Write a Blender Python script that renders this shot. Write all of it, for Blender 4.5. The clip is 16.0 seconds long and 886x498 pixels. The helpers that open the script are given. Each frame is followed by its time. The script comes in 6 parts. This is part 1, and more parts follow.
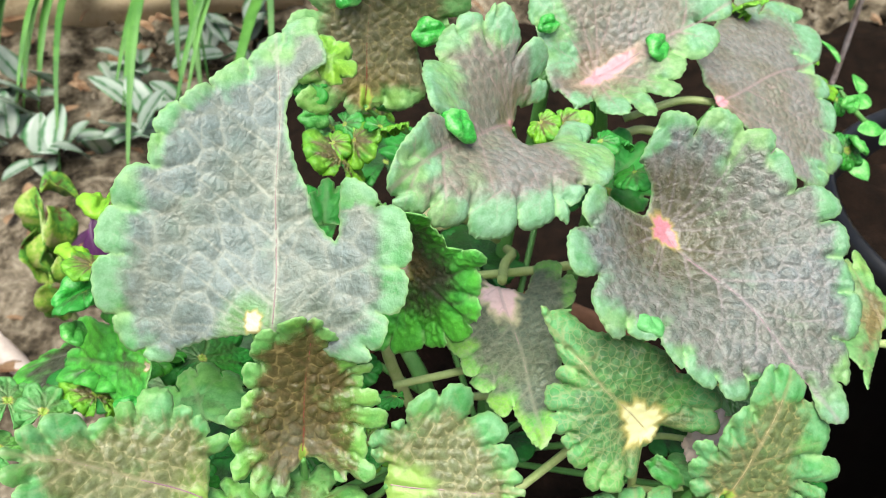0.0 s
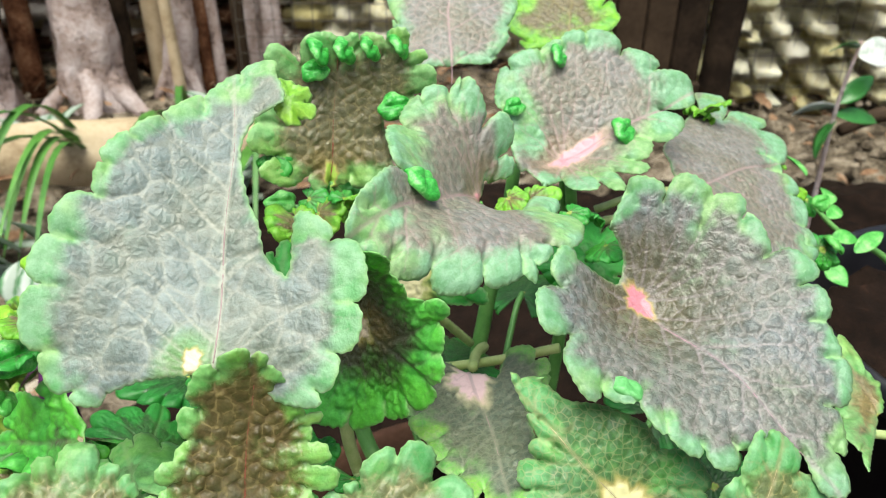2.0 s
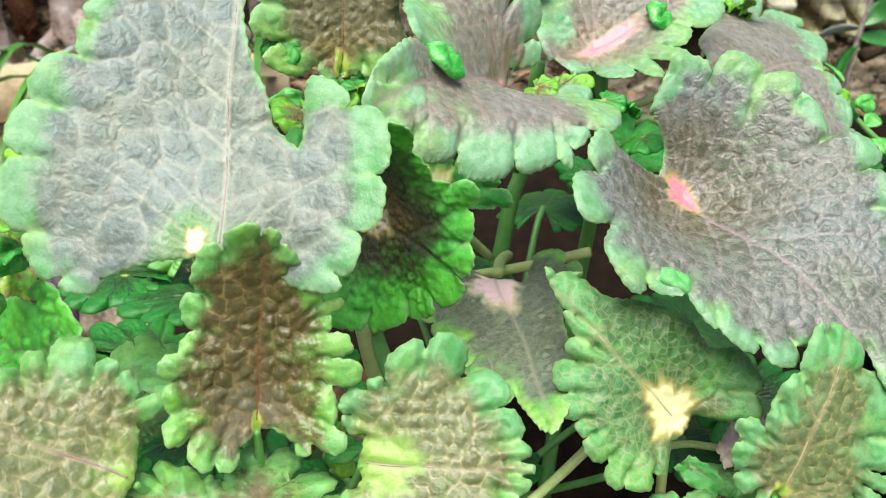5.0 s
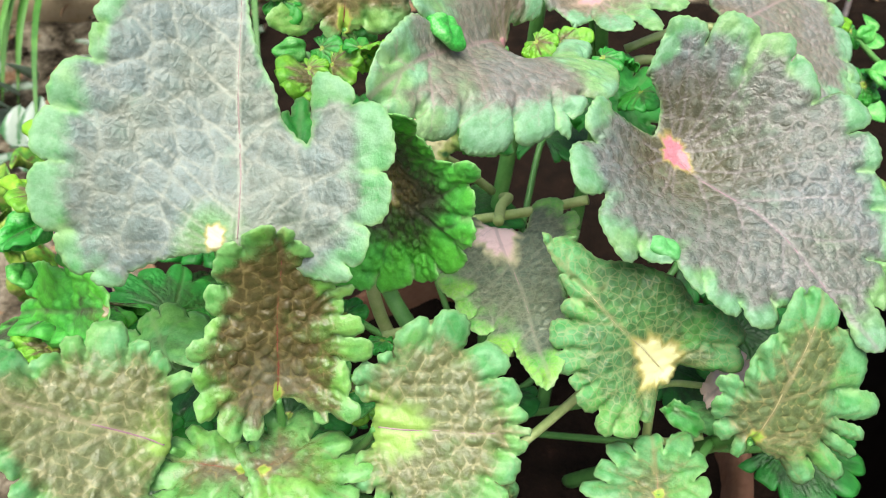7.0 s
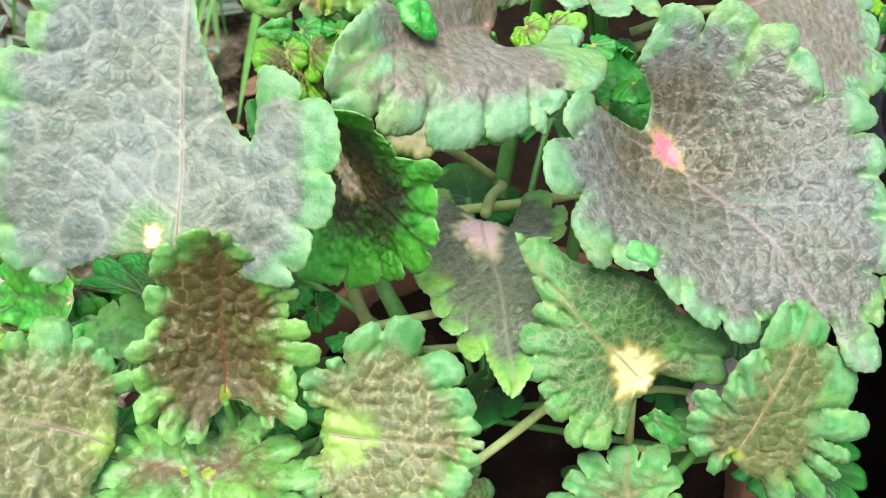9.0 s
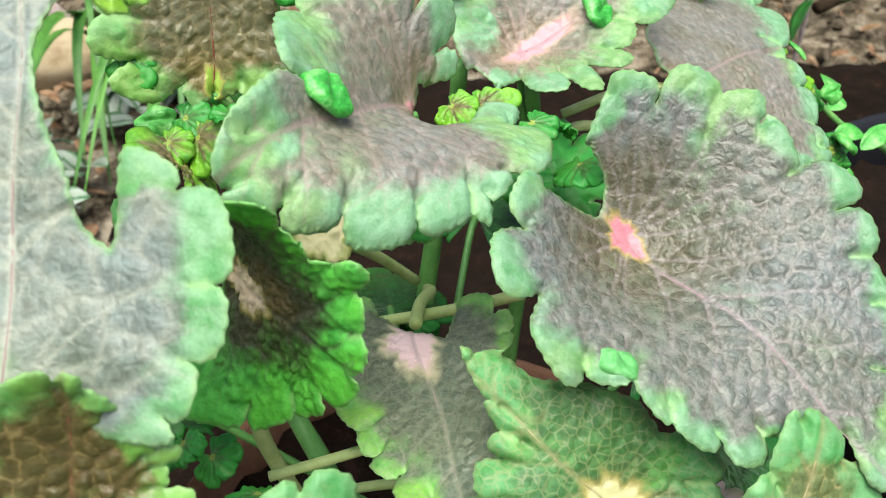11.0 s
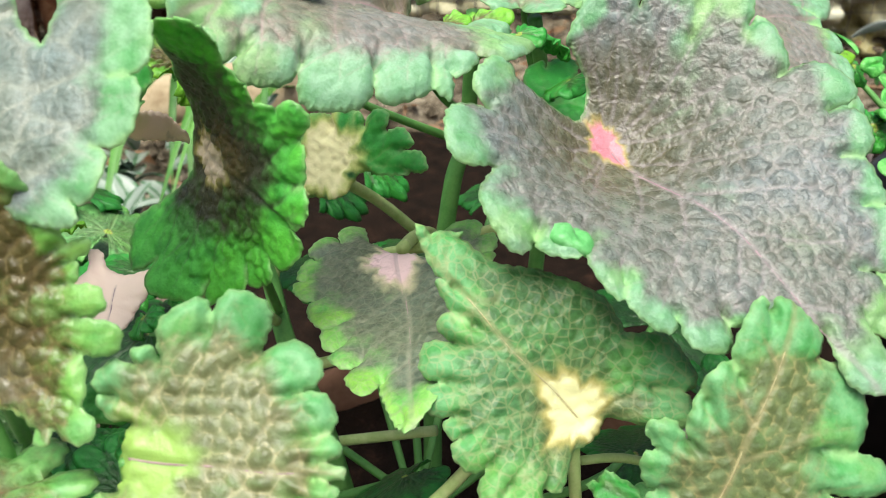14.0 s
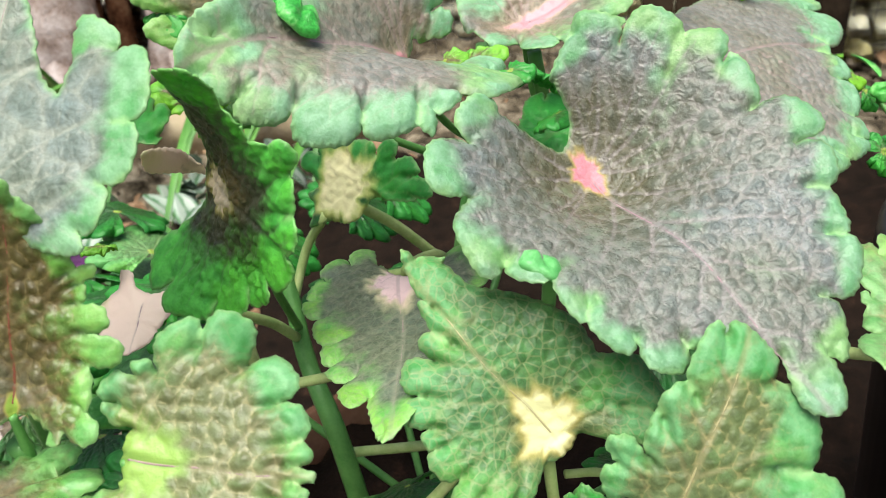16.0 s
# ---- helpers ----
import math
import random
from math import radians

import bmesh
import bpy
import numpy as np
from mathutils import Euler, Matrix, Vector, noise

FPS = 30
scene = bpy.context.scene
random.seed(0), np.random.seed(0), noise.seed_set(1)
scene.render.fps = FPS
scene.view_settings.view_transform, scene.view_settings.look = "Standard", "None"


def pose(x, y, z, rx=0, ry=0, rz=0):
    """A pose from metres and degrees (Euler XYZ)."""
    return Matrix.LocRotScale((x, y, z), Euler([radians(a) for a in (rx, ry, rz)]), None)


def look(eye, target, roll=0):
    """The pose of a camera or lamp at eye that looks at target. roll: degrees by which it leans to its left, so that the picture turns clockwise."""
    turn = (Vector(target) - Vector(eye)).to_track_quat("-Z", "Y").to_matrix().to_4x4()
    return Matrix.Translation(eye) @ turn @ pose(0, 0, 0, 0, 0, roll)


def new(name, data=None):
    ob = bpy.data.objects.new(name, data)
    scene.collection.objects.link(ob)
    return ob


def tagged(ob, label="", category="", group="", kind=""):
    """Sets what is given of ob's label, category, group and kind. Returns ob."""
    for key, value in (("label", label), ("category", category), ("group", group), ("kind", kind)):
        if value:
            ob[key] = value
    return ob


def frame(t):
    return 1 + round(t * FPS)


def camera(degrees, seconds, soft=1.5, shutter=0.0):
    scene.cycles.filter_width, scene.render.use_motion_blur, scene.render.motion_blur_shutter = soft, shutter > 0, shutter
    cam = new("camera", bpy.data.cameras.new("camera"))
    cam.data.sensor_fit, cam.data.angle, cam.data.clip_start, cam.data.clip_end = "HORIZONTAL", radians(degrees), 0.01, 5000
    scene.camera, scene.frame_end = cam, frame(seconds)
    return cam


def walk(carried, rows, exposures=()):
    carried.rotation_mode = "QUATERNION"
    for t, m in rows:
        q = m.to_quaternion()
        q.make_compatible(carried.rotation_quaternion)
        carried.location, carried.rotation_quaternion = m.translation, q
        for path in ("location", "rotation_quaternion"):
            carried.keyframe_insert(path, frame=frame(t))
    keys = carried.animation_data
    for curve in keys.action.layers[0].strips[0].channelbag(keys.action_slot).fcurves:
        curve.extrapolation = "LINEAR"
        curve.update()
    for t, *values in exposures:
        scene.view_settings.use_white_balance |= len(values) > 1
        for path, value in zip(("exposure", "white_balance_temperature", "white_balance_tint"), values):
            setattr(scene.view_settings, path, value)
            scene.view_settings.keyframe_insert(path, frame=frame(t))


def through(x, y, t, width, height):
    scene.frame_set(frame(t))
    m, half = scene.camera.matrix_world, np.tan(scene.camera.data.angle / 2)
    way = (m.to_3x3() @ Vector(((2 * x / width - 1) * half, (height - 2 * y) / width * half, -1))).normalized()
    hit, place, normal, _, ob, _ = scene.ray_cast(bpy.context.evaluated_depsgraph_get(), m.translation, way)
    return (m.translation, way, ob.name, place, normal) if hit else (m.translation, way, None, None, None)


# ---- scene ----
cam = camera(56.7, 16.0, soft=0.6)
METRES, EYE, TILT, LEAN, TURN = 0.43, 0.80, -45.0, 0.0, 0.0
ROWS = [
    (0.0, 0.0, 0.0, 0.0, -0.0, 0.0, 0.0),
    (0.5, -0.0034, 0.0128, -0.0072, -0.34, 2.67, -0.13),
    (1.0, 0.0034, 0.0337, -0.047, -0.61, 5.5, -0.08),
    (1.5, 0.0125, 0.0449, -0.0729, -0.97, 9.0, -0.12),
    (2.0, 0.0221, 0.0477, -0.1081, -0.88, 12.56, 0.27),
    (2.5, 0.02, 0.0696, -0.132, -0.72, 13.3, 0.79),
    (3.0, 0.017, 0.0857, -0.1379, -0.59, 12.95, 1.07),
    (3.5, 0.0107, 0.104, -0.1574, -0.58, 11.89, 1.21),
    (4.0, 0.0104, 0.1221, -0.1608, -0.53, 10.67, 1.23),
    (4.5, 0.0137, 0.1261, -0.154, -0.53, 10.49, 1.17),
    (5.0, 0.0028, 0.1252, -0.1496, -0.56, 9.28, 0.92),
    (7.5, 0.0054, 0.0548, -0.0373, -0.23, -1.24, 1.54),
    (8.0, 0.0185, 0.0338, -0.0077, 0.88, -2.17, 0.81),
    (8.5, 0.0494, 0.0371, -0.0111, 3.65, -2.01, -0.19),
    (9.0, 0.0721, 0.1117, -0.0477, 3.1, -1.81, -0.12),
    (9.5, 0.064, 0.1676, -0.0265, 1.15, -1.26, 1.11),
    (10.0, 0.048, 0.21, -0.0079, -1.43, 1.08, 3.58),
    (12.5, 0.0861, 0.2694, -0.0747, -3.92, 7.91, 3.05),
    (13.0, 0.1066, 0.2442, -0.1007, 0.0, 8.17, 1.61),
    (13.5, 0.1309, 0.2543, -0.1409, 2.52, 9.44, 0.38),
    (14.0, 0.1413, 0.2721, -0.1768, 2.86, 11.17, -0.56),
    (14.5, 0.1665, 0.2637, -0.1682, 3.59, 12.05, -0.69),
    (15.0, 0.1981, 0.2441, -0.1732, 4.98, 12.43, -0.94),
    (15.5, 0.2111, 0.2334, -0.1837, 7.2, 12.33, -1.34),
    (16.0, 0.2013, 0.2338, -0.1782, 7.2, 12.19, -1.7),
]
walk(cam, [(t, pose(0, 0, EYE, TILT, LEAN, TURN) @ pose(METRES * x, METRES * y, METRES * z, 90 + pitch, roll, yaw)) for t, x, y, z, yaw, pitch, roll in ROWS])
cam.data.dof.use_dof, cam.data.dof.focus_distance, cam.data.dof.aperture_fstop = True, 0.29, 22.0

# ---- world and light: an overcast garden, soft light from above
world = bpy.data.worlds.new("overcast")
scene.world = world
world.use_nodes = True
wn, wl = world.node_tree.nodes, world.node_tree.links
sky = wn.new("ShaderNodeTexSky")
sky.sky_type, sky.sun_disc = "NISHITA", False
sky.sun_elevation, sky.sun_rotation = radians(70), radians(190)
sky.air_density, sky.dust_density, sky.ozone_density = 1.0, 7.0, 1.0
wl.new(sky.outputs[0], wn["Background"].inputs[0])
wn["Background"].inputs[1].default_value = 0.105
sun = new("sun", bpy.data.lights.new("sun", "SUN"))
sun.data.energy, sun.data.angle, sun.data.color = 3.1, radians(48), (0.97, 1.0, 0.90)
sun.matrix_world = look((-0.10, -0.30, 3.0), (0.05, 0.30, 0.5))
scene.view_settings.exposure = 0.36


# ---- materials
def nodes_of(name):
    m = bpy.data.materials.new(name)
    m.use_nodes = True
    return m, m.node_tree.nodes, m.node_tree.links, m.node_tree.nodes["Principled BSDF"]


def ramp(n, l, fac, stops):
    r = n.new("ShaderNodeValToRGB")
    while len(r.color_ramp.elements) < len(stops):
        r.color_ramp.elements.new(0.5)
    for el, (p, c) in zip(r.color_ramp.elements, stops):
        el.position, el.color = p, (*c, 1)
    l.new(fac, r.inputs[0])
    return r.outputs[0]


def step(n, l, fac, lo, hi):
    m = n.new("ShaderNodeMapRange")
    m.interpolation_type = "SMOOTHSTEP"
    m.inputs["From Min"].default_value, m.inputs["From Max"].default_value = lo, hi
    l.new(fac, m.inputs["Value"])
    return m.outputs["Result"]


def mixed(n, l, fac, a, b, blend="MIX"):
    m = n.new("ShaderNodeMix")
    m.data_type, m.blend_type = "RGBA", blend
    for sock, v in ((m.inputs[0], fac), (m.inputs[6], a), (m.inputs[7], b)):
        if isinstance(v, (float, int)):
            sock.default_value = v
        elif isinstance(v, tuple):
            sock.default_value = (*v, 1)
        else:
            l.new(v, sock)
    return m.outputs[2]


def maths(n, l, op, a, b=0.5, clamp=False):
    m = n.new("ShaderNodeMath")
    m.operation, m.use_clamp = op, clamp
    for sock, v in zip(m.inputs, (a, b)):
        if isinstance(v, (float, int)):
            sock.default_value = v
        else:
            l.new(v, sock)
    return m.outputs[0]


def noisy(n, l, scale, detail=4, rough=0.5):
    t = n.new("ShaderNodeTexNoise")
    t.inputs["Scale"].default_value, t.inputs["Detail"].default_value, t.inputs["Roughness"].default_value = scale, detail, rough
    l.new(n.new("ShaderNodeTexCoord").outputs["Object"], t.inputs["Vector"])
    return t.outputs[0]


def bumped(n, l, shader, height, strength=0.5, distance=0.001):
    b = n.new("ShaderNodeBump")
    b.inputs["Strength"].default_value, b.inputs["Distance"].default_value = strength, distance
    l.new(height, b.inputs["Height"])
    l.new(b.outputs[0], shader.inputs["Normal"])


def surface(name, stops, scale=60, rough=0.7, bump=0.4, depth=0.002, vary=0.0):
    """A natural surface: noise at two scales through a colour ramp, with relief; vary shifts it from object to object."""
    m, n, l, p = nodes_of(name)
    a, b = noisy(n, l, scale, 6), noisy(n, l, scale * 7, 3)
    f = maths(n, l, "ADD", maths(n, l, "MULTIPLY", a, 0.7), maths(n, l, "MULTIPLY", b, 0.3))
    if vary:
        f = maths(n, l, "ADD", f, maths(n, l, "MULTIPLY", maths(n, l, "SUBTRACT", n.new("ShaderNodeObjectInfo").outputs["Random"], 0.5), vary))
    l.new(ramp(n, l, f, stops), p.inputs["Base Color"])
    p.inputs["Roughness"].default_value = rough
    p.inputs["Specular IOR Level"].default_value = 0.5 if rough < 0.6 else 0.12
    bumped(n, l, p, f, bump, depth)
    return m


def leaf_material(name, heart, green, base, vein=(0.25, (0.40, 0.42, 0.34)), crease=(0.3, (0.10, 0.09, 0.06)), rib=None, near=(0.0, (0.13, 0.10, 0.05)), net=0.0, rough=0.45, spread=0.0, grain=0.5, through=0.15, vivid=0.55, edge=(0.40, 0.68, 0.28), ring=(0.50, 0.44, 0.14), tint=0.6):
    """A coleus blade. The mesh carries four fields: nearness of the margin, veins, base patch and the crown of each pucker.
    vein, crease: strength and colour; rib: colour of the midrib; near: radius and colour round the base; net: strength of the finest veins."""
    m, n, l, p = nodes_of(name)
    at = n.new("ShaderNodeAttribute")
    at.attribute_name = "blade"
    sep = n.new("ShaderNodeSeparateColor")
    l.new(at.outputs["Color"], sep.inputs[0])
    margin, veins, patch, crown = sep.outputs[0], sep.outputs[1], sep.outputs[2], at.outputs["Alpha"]
    big, mid, fine = noisy(n, l, 55, 4), noisy(n, l, 230, 5, 0.62), noisy(n, l, 1200, 3, 0.6)
    wob = maths(n, l, "SUBTRACT", maths(n, l, "ADD", maths(n, l, "MULTIPLY", big, 0.75), maths(n, l, "MULTIPLY", mid, 0.25)), 0.5)
    # heart to green: the pigment thins out towards the lobes and follows the veins outwards
    reach = maths(n, l, "ADD", maths(n, l, "ADD", margin, maths(n, l, "MULTIPLY", wob, 2.0)), spread)
    reach = maths(n, l, "SUBTRACT", reach, maths(n, l, "MULTIPLY", veins, 0.18))
    rim = step(n, l, reach, 0.12, 0.98)
    tone = maths(n, l, "ADD", maths(n, l, "MULTIPLY", mid, 0.75), maths(n, l, "MULTIPLY", fine, 0.25))
    light = step(n, l, tone, 0.34, 0.66)
    earthy = mixed(n, l, step(n, l, noisy(n, l, 30, 4), 0.40, 0.62), heart, (heart[0] * 0.90, heart[1] * 0.88, heart[2] * 0.76))
    if near[0]:
        co = n.new("ShaderNodeVectorMath")
        co.operation = "LENGTH"
        l.new(n.new("ShaderNodeTexCoord").outputs["Object"], co.inputs[0])
        far = maths(n, l, "ADD", co.outputs["Value"], maths(n, l, "MULTIPLY", wob, near[0] * 1.6))
        earthy = mixed(n, l, step(n, l, far, near[0] * 1.25, near[0] * 0.35), earthy, near[1])
    dark = mixed(n, l, light, mixed(n, l, 1.0, earthy, (0.76, 0.75, 0.71), "MULTIPLY"), mixed(n, l, 1.0, earthy, (1.20, 1.22, 1.26), "MULTIPLY"))
    fresh = mixed(n, l, maths(n, l, "MULTIPLY", step(n, l, noisy(n, l, 130, 4), 0.48, 0.66), vivid), green, (0.035, 0.34, 0.05))
    fresh = mixed(n, l, maths(n, l, "MULTIPLY", step(n, l, noisy(n, l, 38, 3), 0.50, 0.64), 0.45), fresh, (green[0] * 1.25, green[1] * 1.05, green[2] * 0.36))
    gcol = mixed(n, l, light, mixed(n, l, 1.0, fresh, (0.70, 0.80, 0.66), "MULTIPLY"), mixed(n, l, 1.0, fresh, (1.20, 1.08, 1.14), "MULTIPLY"))
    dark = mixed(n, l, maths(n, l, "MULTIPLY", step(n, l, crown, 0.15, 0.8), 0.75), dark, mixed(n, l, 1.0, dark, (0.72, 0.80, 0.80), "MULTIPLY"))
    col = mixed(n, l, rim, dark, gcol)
    brink = n.new("ShaderNodeAttribute")
    brink.attribute_name = "brink"
    col = mixed(n, l, maths(n, l, "MULTIPLY", brink.outputs["Fac"], maths(n, l, "ADD", 0.25, maths(n, l, "MULTIPLY", mid, 0.6))), col, edge)
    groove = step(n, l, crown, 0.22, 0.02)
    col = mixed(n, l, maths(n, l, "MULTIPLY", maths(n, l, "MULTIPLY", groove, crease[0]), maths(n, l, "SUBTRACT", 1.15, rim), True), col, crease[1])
    if net:
        vo = n.new("ShaderNodeTexVoronoi")
        vo.feature = "DISTANCE_TO_EDGE"
        vo.inputs["Scale"].default_value = 300
        l.new(n.new("ShaderNodeTexCoord").outputs["Object"], vo.inputs["Vector"])
        col = mixed(n, l, maths(n, l, "MULTIPLY", step(n, l, vo.outputs["Distance"], 0.12, 0.02), net), col, vein[1])
    col = mixed(n, l, maths(n, l, "MULTIPLY", step(n, l, veins, 0.05, 0.7), vein[0]), col, vein[1])
    if rib:
        col = mixed(n, l, maths(n, l, "MULTIPLY", step(n, l, veins, 0.74, 0.95), 0.5), col, rib)
    hb = maths(n, l, "ADD", patch, maths(n, l, "MULTIPLY", wob, 0.8))
    glow = mixed(n, l, step(n, l, hb, 0.34, 0.62), ring, mixed(n, l, maths(n, l, "MULTIPLY", step(n, l, veins, 0.3, 0.9), 0.55), base, tuple(c * 0.55 for c in base)))
    col = mixed(n, l, step(n, l, hb, 0.17, 0.46), col, glow)
    l.new(col, p.inputs["Base Color"])
    l.new(maths(n, l, "ADD", maths(n, l, "ADD", rough - 0.16, maths(n, l, "MULTIPLY", tone, 0.32)), maths(n, l, "MULTIPLY", rim, 0.10)), p.inputs["Roughness"])
    p.inputs["Specular IOR Level"].default_value = 0.6
    tr = n.new("ShaderNodeBsdfTranslucent")
    l.new(mixed(n, l, tint, col, (0.22, 0.62, 0.05), "MULTIPLY"), tr.inputs[0])
    mx = n.new("ShaderNodeMixShader")
    mx.inputs[0].default_value = through
    l.new(p.outputs[0], mx.inputs[1])
    l.new(tr.outputs[0], mx.inputs[2])
    l.new(mx.outputs[0], n["Material Output"].inputs[0])
    cell = n.new("ShaderNodeTexVoronoi")
    cell.feature = "DISTANCE_TO_EDGE"
    cell.inputs["Scale"].default_value = 330
    warp = n.new("ShaderNodeVectorMath")
    warp.operation = "ADD"
    l.new(n.new("ShaderNodeTexCoord").outputs["Object"], warp.inputs[0])
    shake = n.new("ShaderNodeTexNoise")
    shake.inputs["Scale"].default_value, shake.inputs["Detail"].default_value = 160, 2
    l.new(n.new("ShaderNodeTexCoord").outputs["Object"], shake.inputs["Vector"])
    small = n.new("ShaderNodeVectorMath")
    small.operation = "SCALE"
    small.inputs["Scale"].default_value = 0.004
    l.new(shake.outputs["Color"], small.inputs[0])
    l.new(small.outputs[0], warp.inputs[1])
    l.new(warp.outputs[0], cell.inputs["Vector"])
    beads = step(n, l, cell.outputs["Distance"], 0.0, 0.42)
    calm = maths(n, l, "SUBTRACT", 1.12, maths(n, l, "MAXIMUM", rim, patch), True)
    relief = maths(n, l, "ADD", maths(n, l, "ADD", maths(n, l, "MULTIPLY", mid, 0.12), maths(n, l, "MULTIPLY", fine, 0.13)), maths(n, l, "MULTIPLY", maths(n, l, "MULTIPLY", beads, calm), 0.11))
    bumped(n, l, p, relief, grain, 0.0022)
    return m


MINT, GREEN, LIME = (0.155, 0.45, 0.18), (0.025, 0.36, 0.045), (0.22, 0.60, 0.05)
PINK, CREAM, YELLOW = (0.82, 0.38, 0.44), (0.92, 0.88, 0.62), (0.42, 0.64, 0.10)
mat_pale = leaf_material("blade_pale", (0.222, 0.275, 0.258), (0.225, 0.50, 0.26), CREAM, (0.5, (0.47, 0.49, 0.40)), (0.32, (0.40, 0.43, 0.35)), (0.36, 0.27, 0.27), (0.012, (0.20, 0.42, 0.15)), rough=0.40, grain=0.7, vivid=0.55)
# near: browner where the leaf mirrors less sky, put into the colour
mat_mauve = leaf_material("blade_mauve", (0.215, 0.235, 0.232), (0.22, 0.47, 0.27), (0.70, 0.27, 0.33), (0.4, (0.43, 0.37, 0.385)), (0.32, (0.34, 0.305, 0.30)), (0.50, 0.30, 0.38), (0.041, (0.145, 0.138, 0.085)), rough=0.27, grain=1.0, ring=(0.44, 0.36, 0.12), vivid=0.35)
mat_rose = leaf_material("blade_rose", (0.285, 0.275, 0.25), (0.25, 0.52, 0.31), PINK, (0.5, (0.46, 0.34, 0.33)), (0.32, (0.36, 0.27, 0.24)), (0.56, 0.34, 0.36), (0.022, (0.28, 0.22, 0.15)), rough=0.40, grain=0.7, vivid=0.25, ring=(0.52, 0.38, 0.30))
mat_brown = leaf_material("blade_brown", (0.212, 0.235, 0.105), MINT, (0.36, 0.58, 0.13), (0.4, (0.46, 0.42, 0.25)), (0.6, (0.44, 0.42, 0.22)), (0.52, 0.32, 0.28), (0.014, (0.30, 0.46, 0.10)), rough=0.36, grain=0.6, ring=(0.30, 0.46, 0.13))
mat_bronze = leaf_material("blade_bronze", (0.20, 0.19, 0.105), (0.22, 0.50, 0.18), YELLOW, (0.3, (0.36, 0.30, 0.17)), (0.55, (0.34, 0.29, 0.14)), (0.36, 0.20, 0.14), (0.02, (0.24, 0.19, 0.07)), rough=0.34, grain=0.7)
mat_umber = leaf_material("blade_umber", (0.135, 0.112, 0.042), (0.20, 0.52, 0.15), YELLOW, (0.35, (0.22, 0.15, 0.07)), (0.55, (0.33, 0.27, 0.11)), (0.40, 0.05, 0.04), (0.016, (0.22, 0.20, 0.12)), rough=0.22, grain=0.7, vivid=0.45)
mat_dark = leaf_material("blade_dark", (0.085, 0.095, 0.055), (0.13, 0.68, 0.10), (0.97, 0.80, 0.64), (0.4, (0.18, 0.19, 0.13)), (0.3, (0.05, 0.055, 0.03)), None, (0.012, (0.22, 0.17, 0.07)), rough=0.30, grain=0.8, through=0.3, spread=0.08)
mat_olive = leaf_material("blade_olive", (0.17, 0.225, 0.090), MINT, YELLOW, (0.4, (0.40, 0.34, 0.17)), (0.6, (0.38, 0.36, 0.15)), (0.48, 0.28, 0.18), rough=0.4, grain=0.6)
mat_shade = leaf_material("blade_shade", (0.150, 0.190, 0.135), (0.24, 0.58, 0.13), (0.97, 0.72, 0.74), (0.45, (0.33, 0.34, 0.25)), (0.3, (0.26, 0.27, 0.19)), (0.66, 0.38, 0.46), net=0.25, grain=0.7, ring=(0.62, 0.58, 0.36), through=0.04)
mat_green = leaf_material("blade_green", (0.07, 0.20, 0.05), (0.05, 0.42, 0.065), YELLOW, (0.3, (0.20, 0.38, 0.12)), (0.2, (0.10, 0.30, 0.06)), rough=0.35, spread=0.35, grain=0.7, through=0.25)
# mat_green made darker for leaves in the gaps: shade put into the colour
mat_green_shaded = leaf_material("blade_green_shaded", (0.025, 0.10, 0.02), (0.02, 0.22, 0.03), YELLOW, (0.3, (0.07, 0.20, 0.06)), (0.2, (0.04, 0.15, 0.03)), rough=0.38, spread=0.3, grain=0.7, through=0.12)
mat_lime = leaf_material("blade_lime", (0.19, 0.16, 0.08), LIME, YELLOW, (0.25, (0.34, 0.30, 0.08)), (0.2, (0.25, 0.22, 0.07)), rough=0.35, spread=0.2, grain=0.8, through=0.2)
mat_soft = leaf_material("blade_soft_green", (0.14, 0.28, 0.10), (0.18, 0.52, 0.17), YELLOW, (0.4, (0.30, 0.48, 0.20)), (0.25, (0.22, 0.42, 0.14)), rough=0.4, spread=0.3, grain=0.6, through=0.2)
mat_veined = leaf_material("blade_veined", (0.085, 0.25, 0.08), (0.13, 0.42, 0.15), (0.95, 0.92, 0.50), (0.45, (0.40, 0.42, 0.20)), (0.15, (0.32, 0.38, 0.16)), (0.46, 0.38, 0.22), (0.022, (0.15, 0.21, 0.08)), 0.32, grain=0.7, vivid=0.55)
mat_pinkbase = leaf_material("blade_pink_base", (0.10, 0.10, 0.06), GREEN, (0.94, 0.76, 0.68), (0.2, (0.5, 0.3, 0.28)), grain=0.5, ring=(0.80, 0.70, 0.45), tint=0.1, through=0.30)
mat_creambase = leaf_material("blade_cream_base", (0.03, 0.15, 0.04), (0.03, 0.34, 0.05), (0.93, 0.88, 0.52), (0.25, (0.3, 0.4, 0.15)), grain=0.5, ring=(0.55, 0.62, 0.18), through=0.04)
mat_bright_blade = leaf_material("blade_bright", (0.24, 0.58, 0.05), (0.34, 0.72, 0.09), YELLOW, (0.3, (0.45, 0.75, 0.20)), (0.2, (0.16, 0.46, 0.03)), rough=0.35, spread=0.3, grain=0.6, through=0.25, vivid=0.2)
mat_bright = surface("blade_back", [(0.3, (0.16, 0.46, 0.02)), (0.7, (0.36, 0.66, 0.06))], 220, 0.4, 0.5, 0.001)
mat_pad = surface("blade_pad", [(0.34, (0.06, 0.32, 0.07)), (0.5, (0.14, 0.47, 0.15)), (0.66, (0.26, 0.62, 0.27))], 110, 0.4, 0.4, 0.002)
mat_curl = surface("blade_curl", [(0.34, (0.012, 0.16, 0.015)), (0.50, (0.05, 0.42, 0.06)), (0.64, (0.24, 0.64, 0.20))], 130, 0.3, 0.5, 0.002)
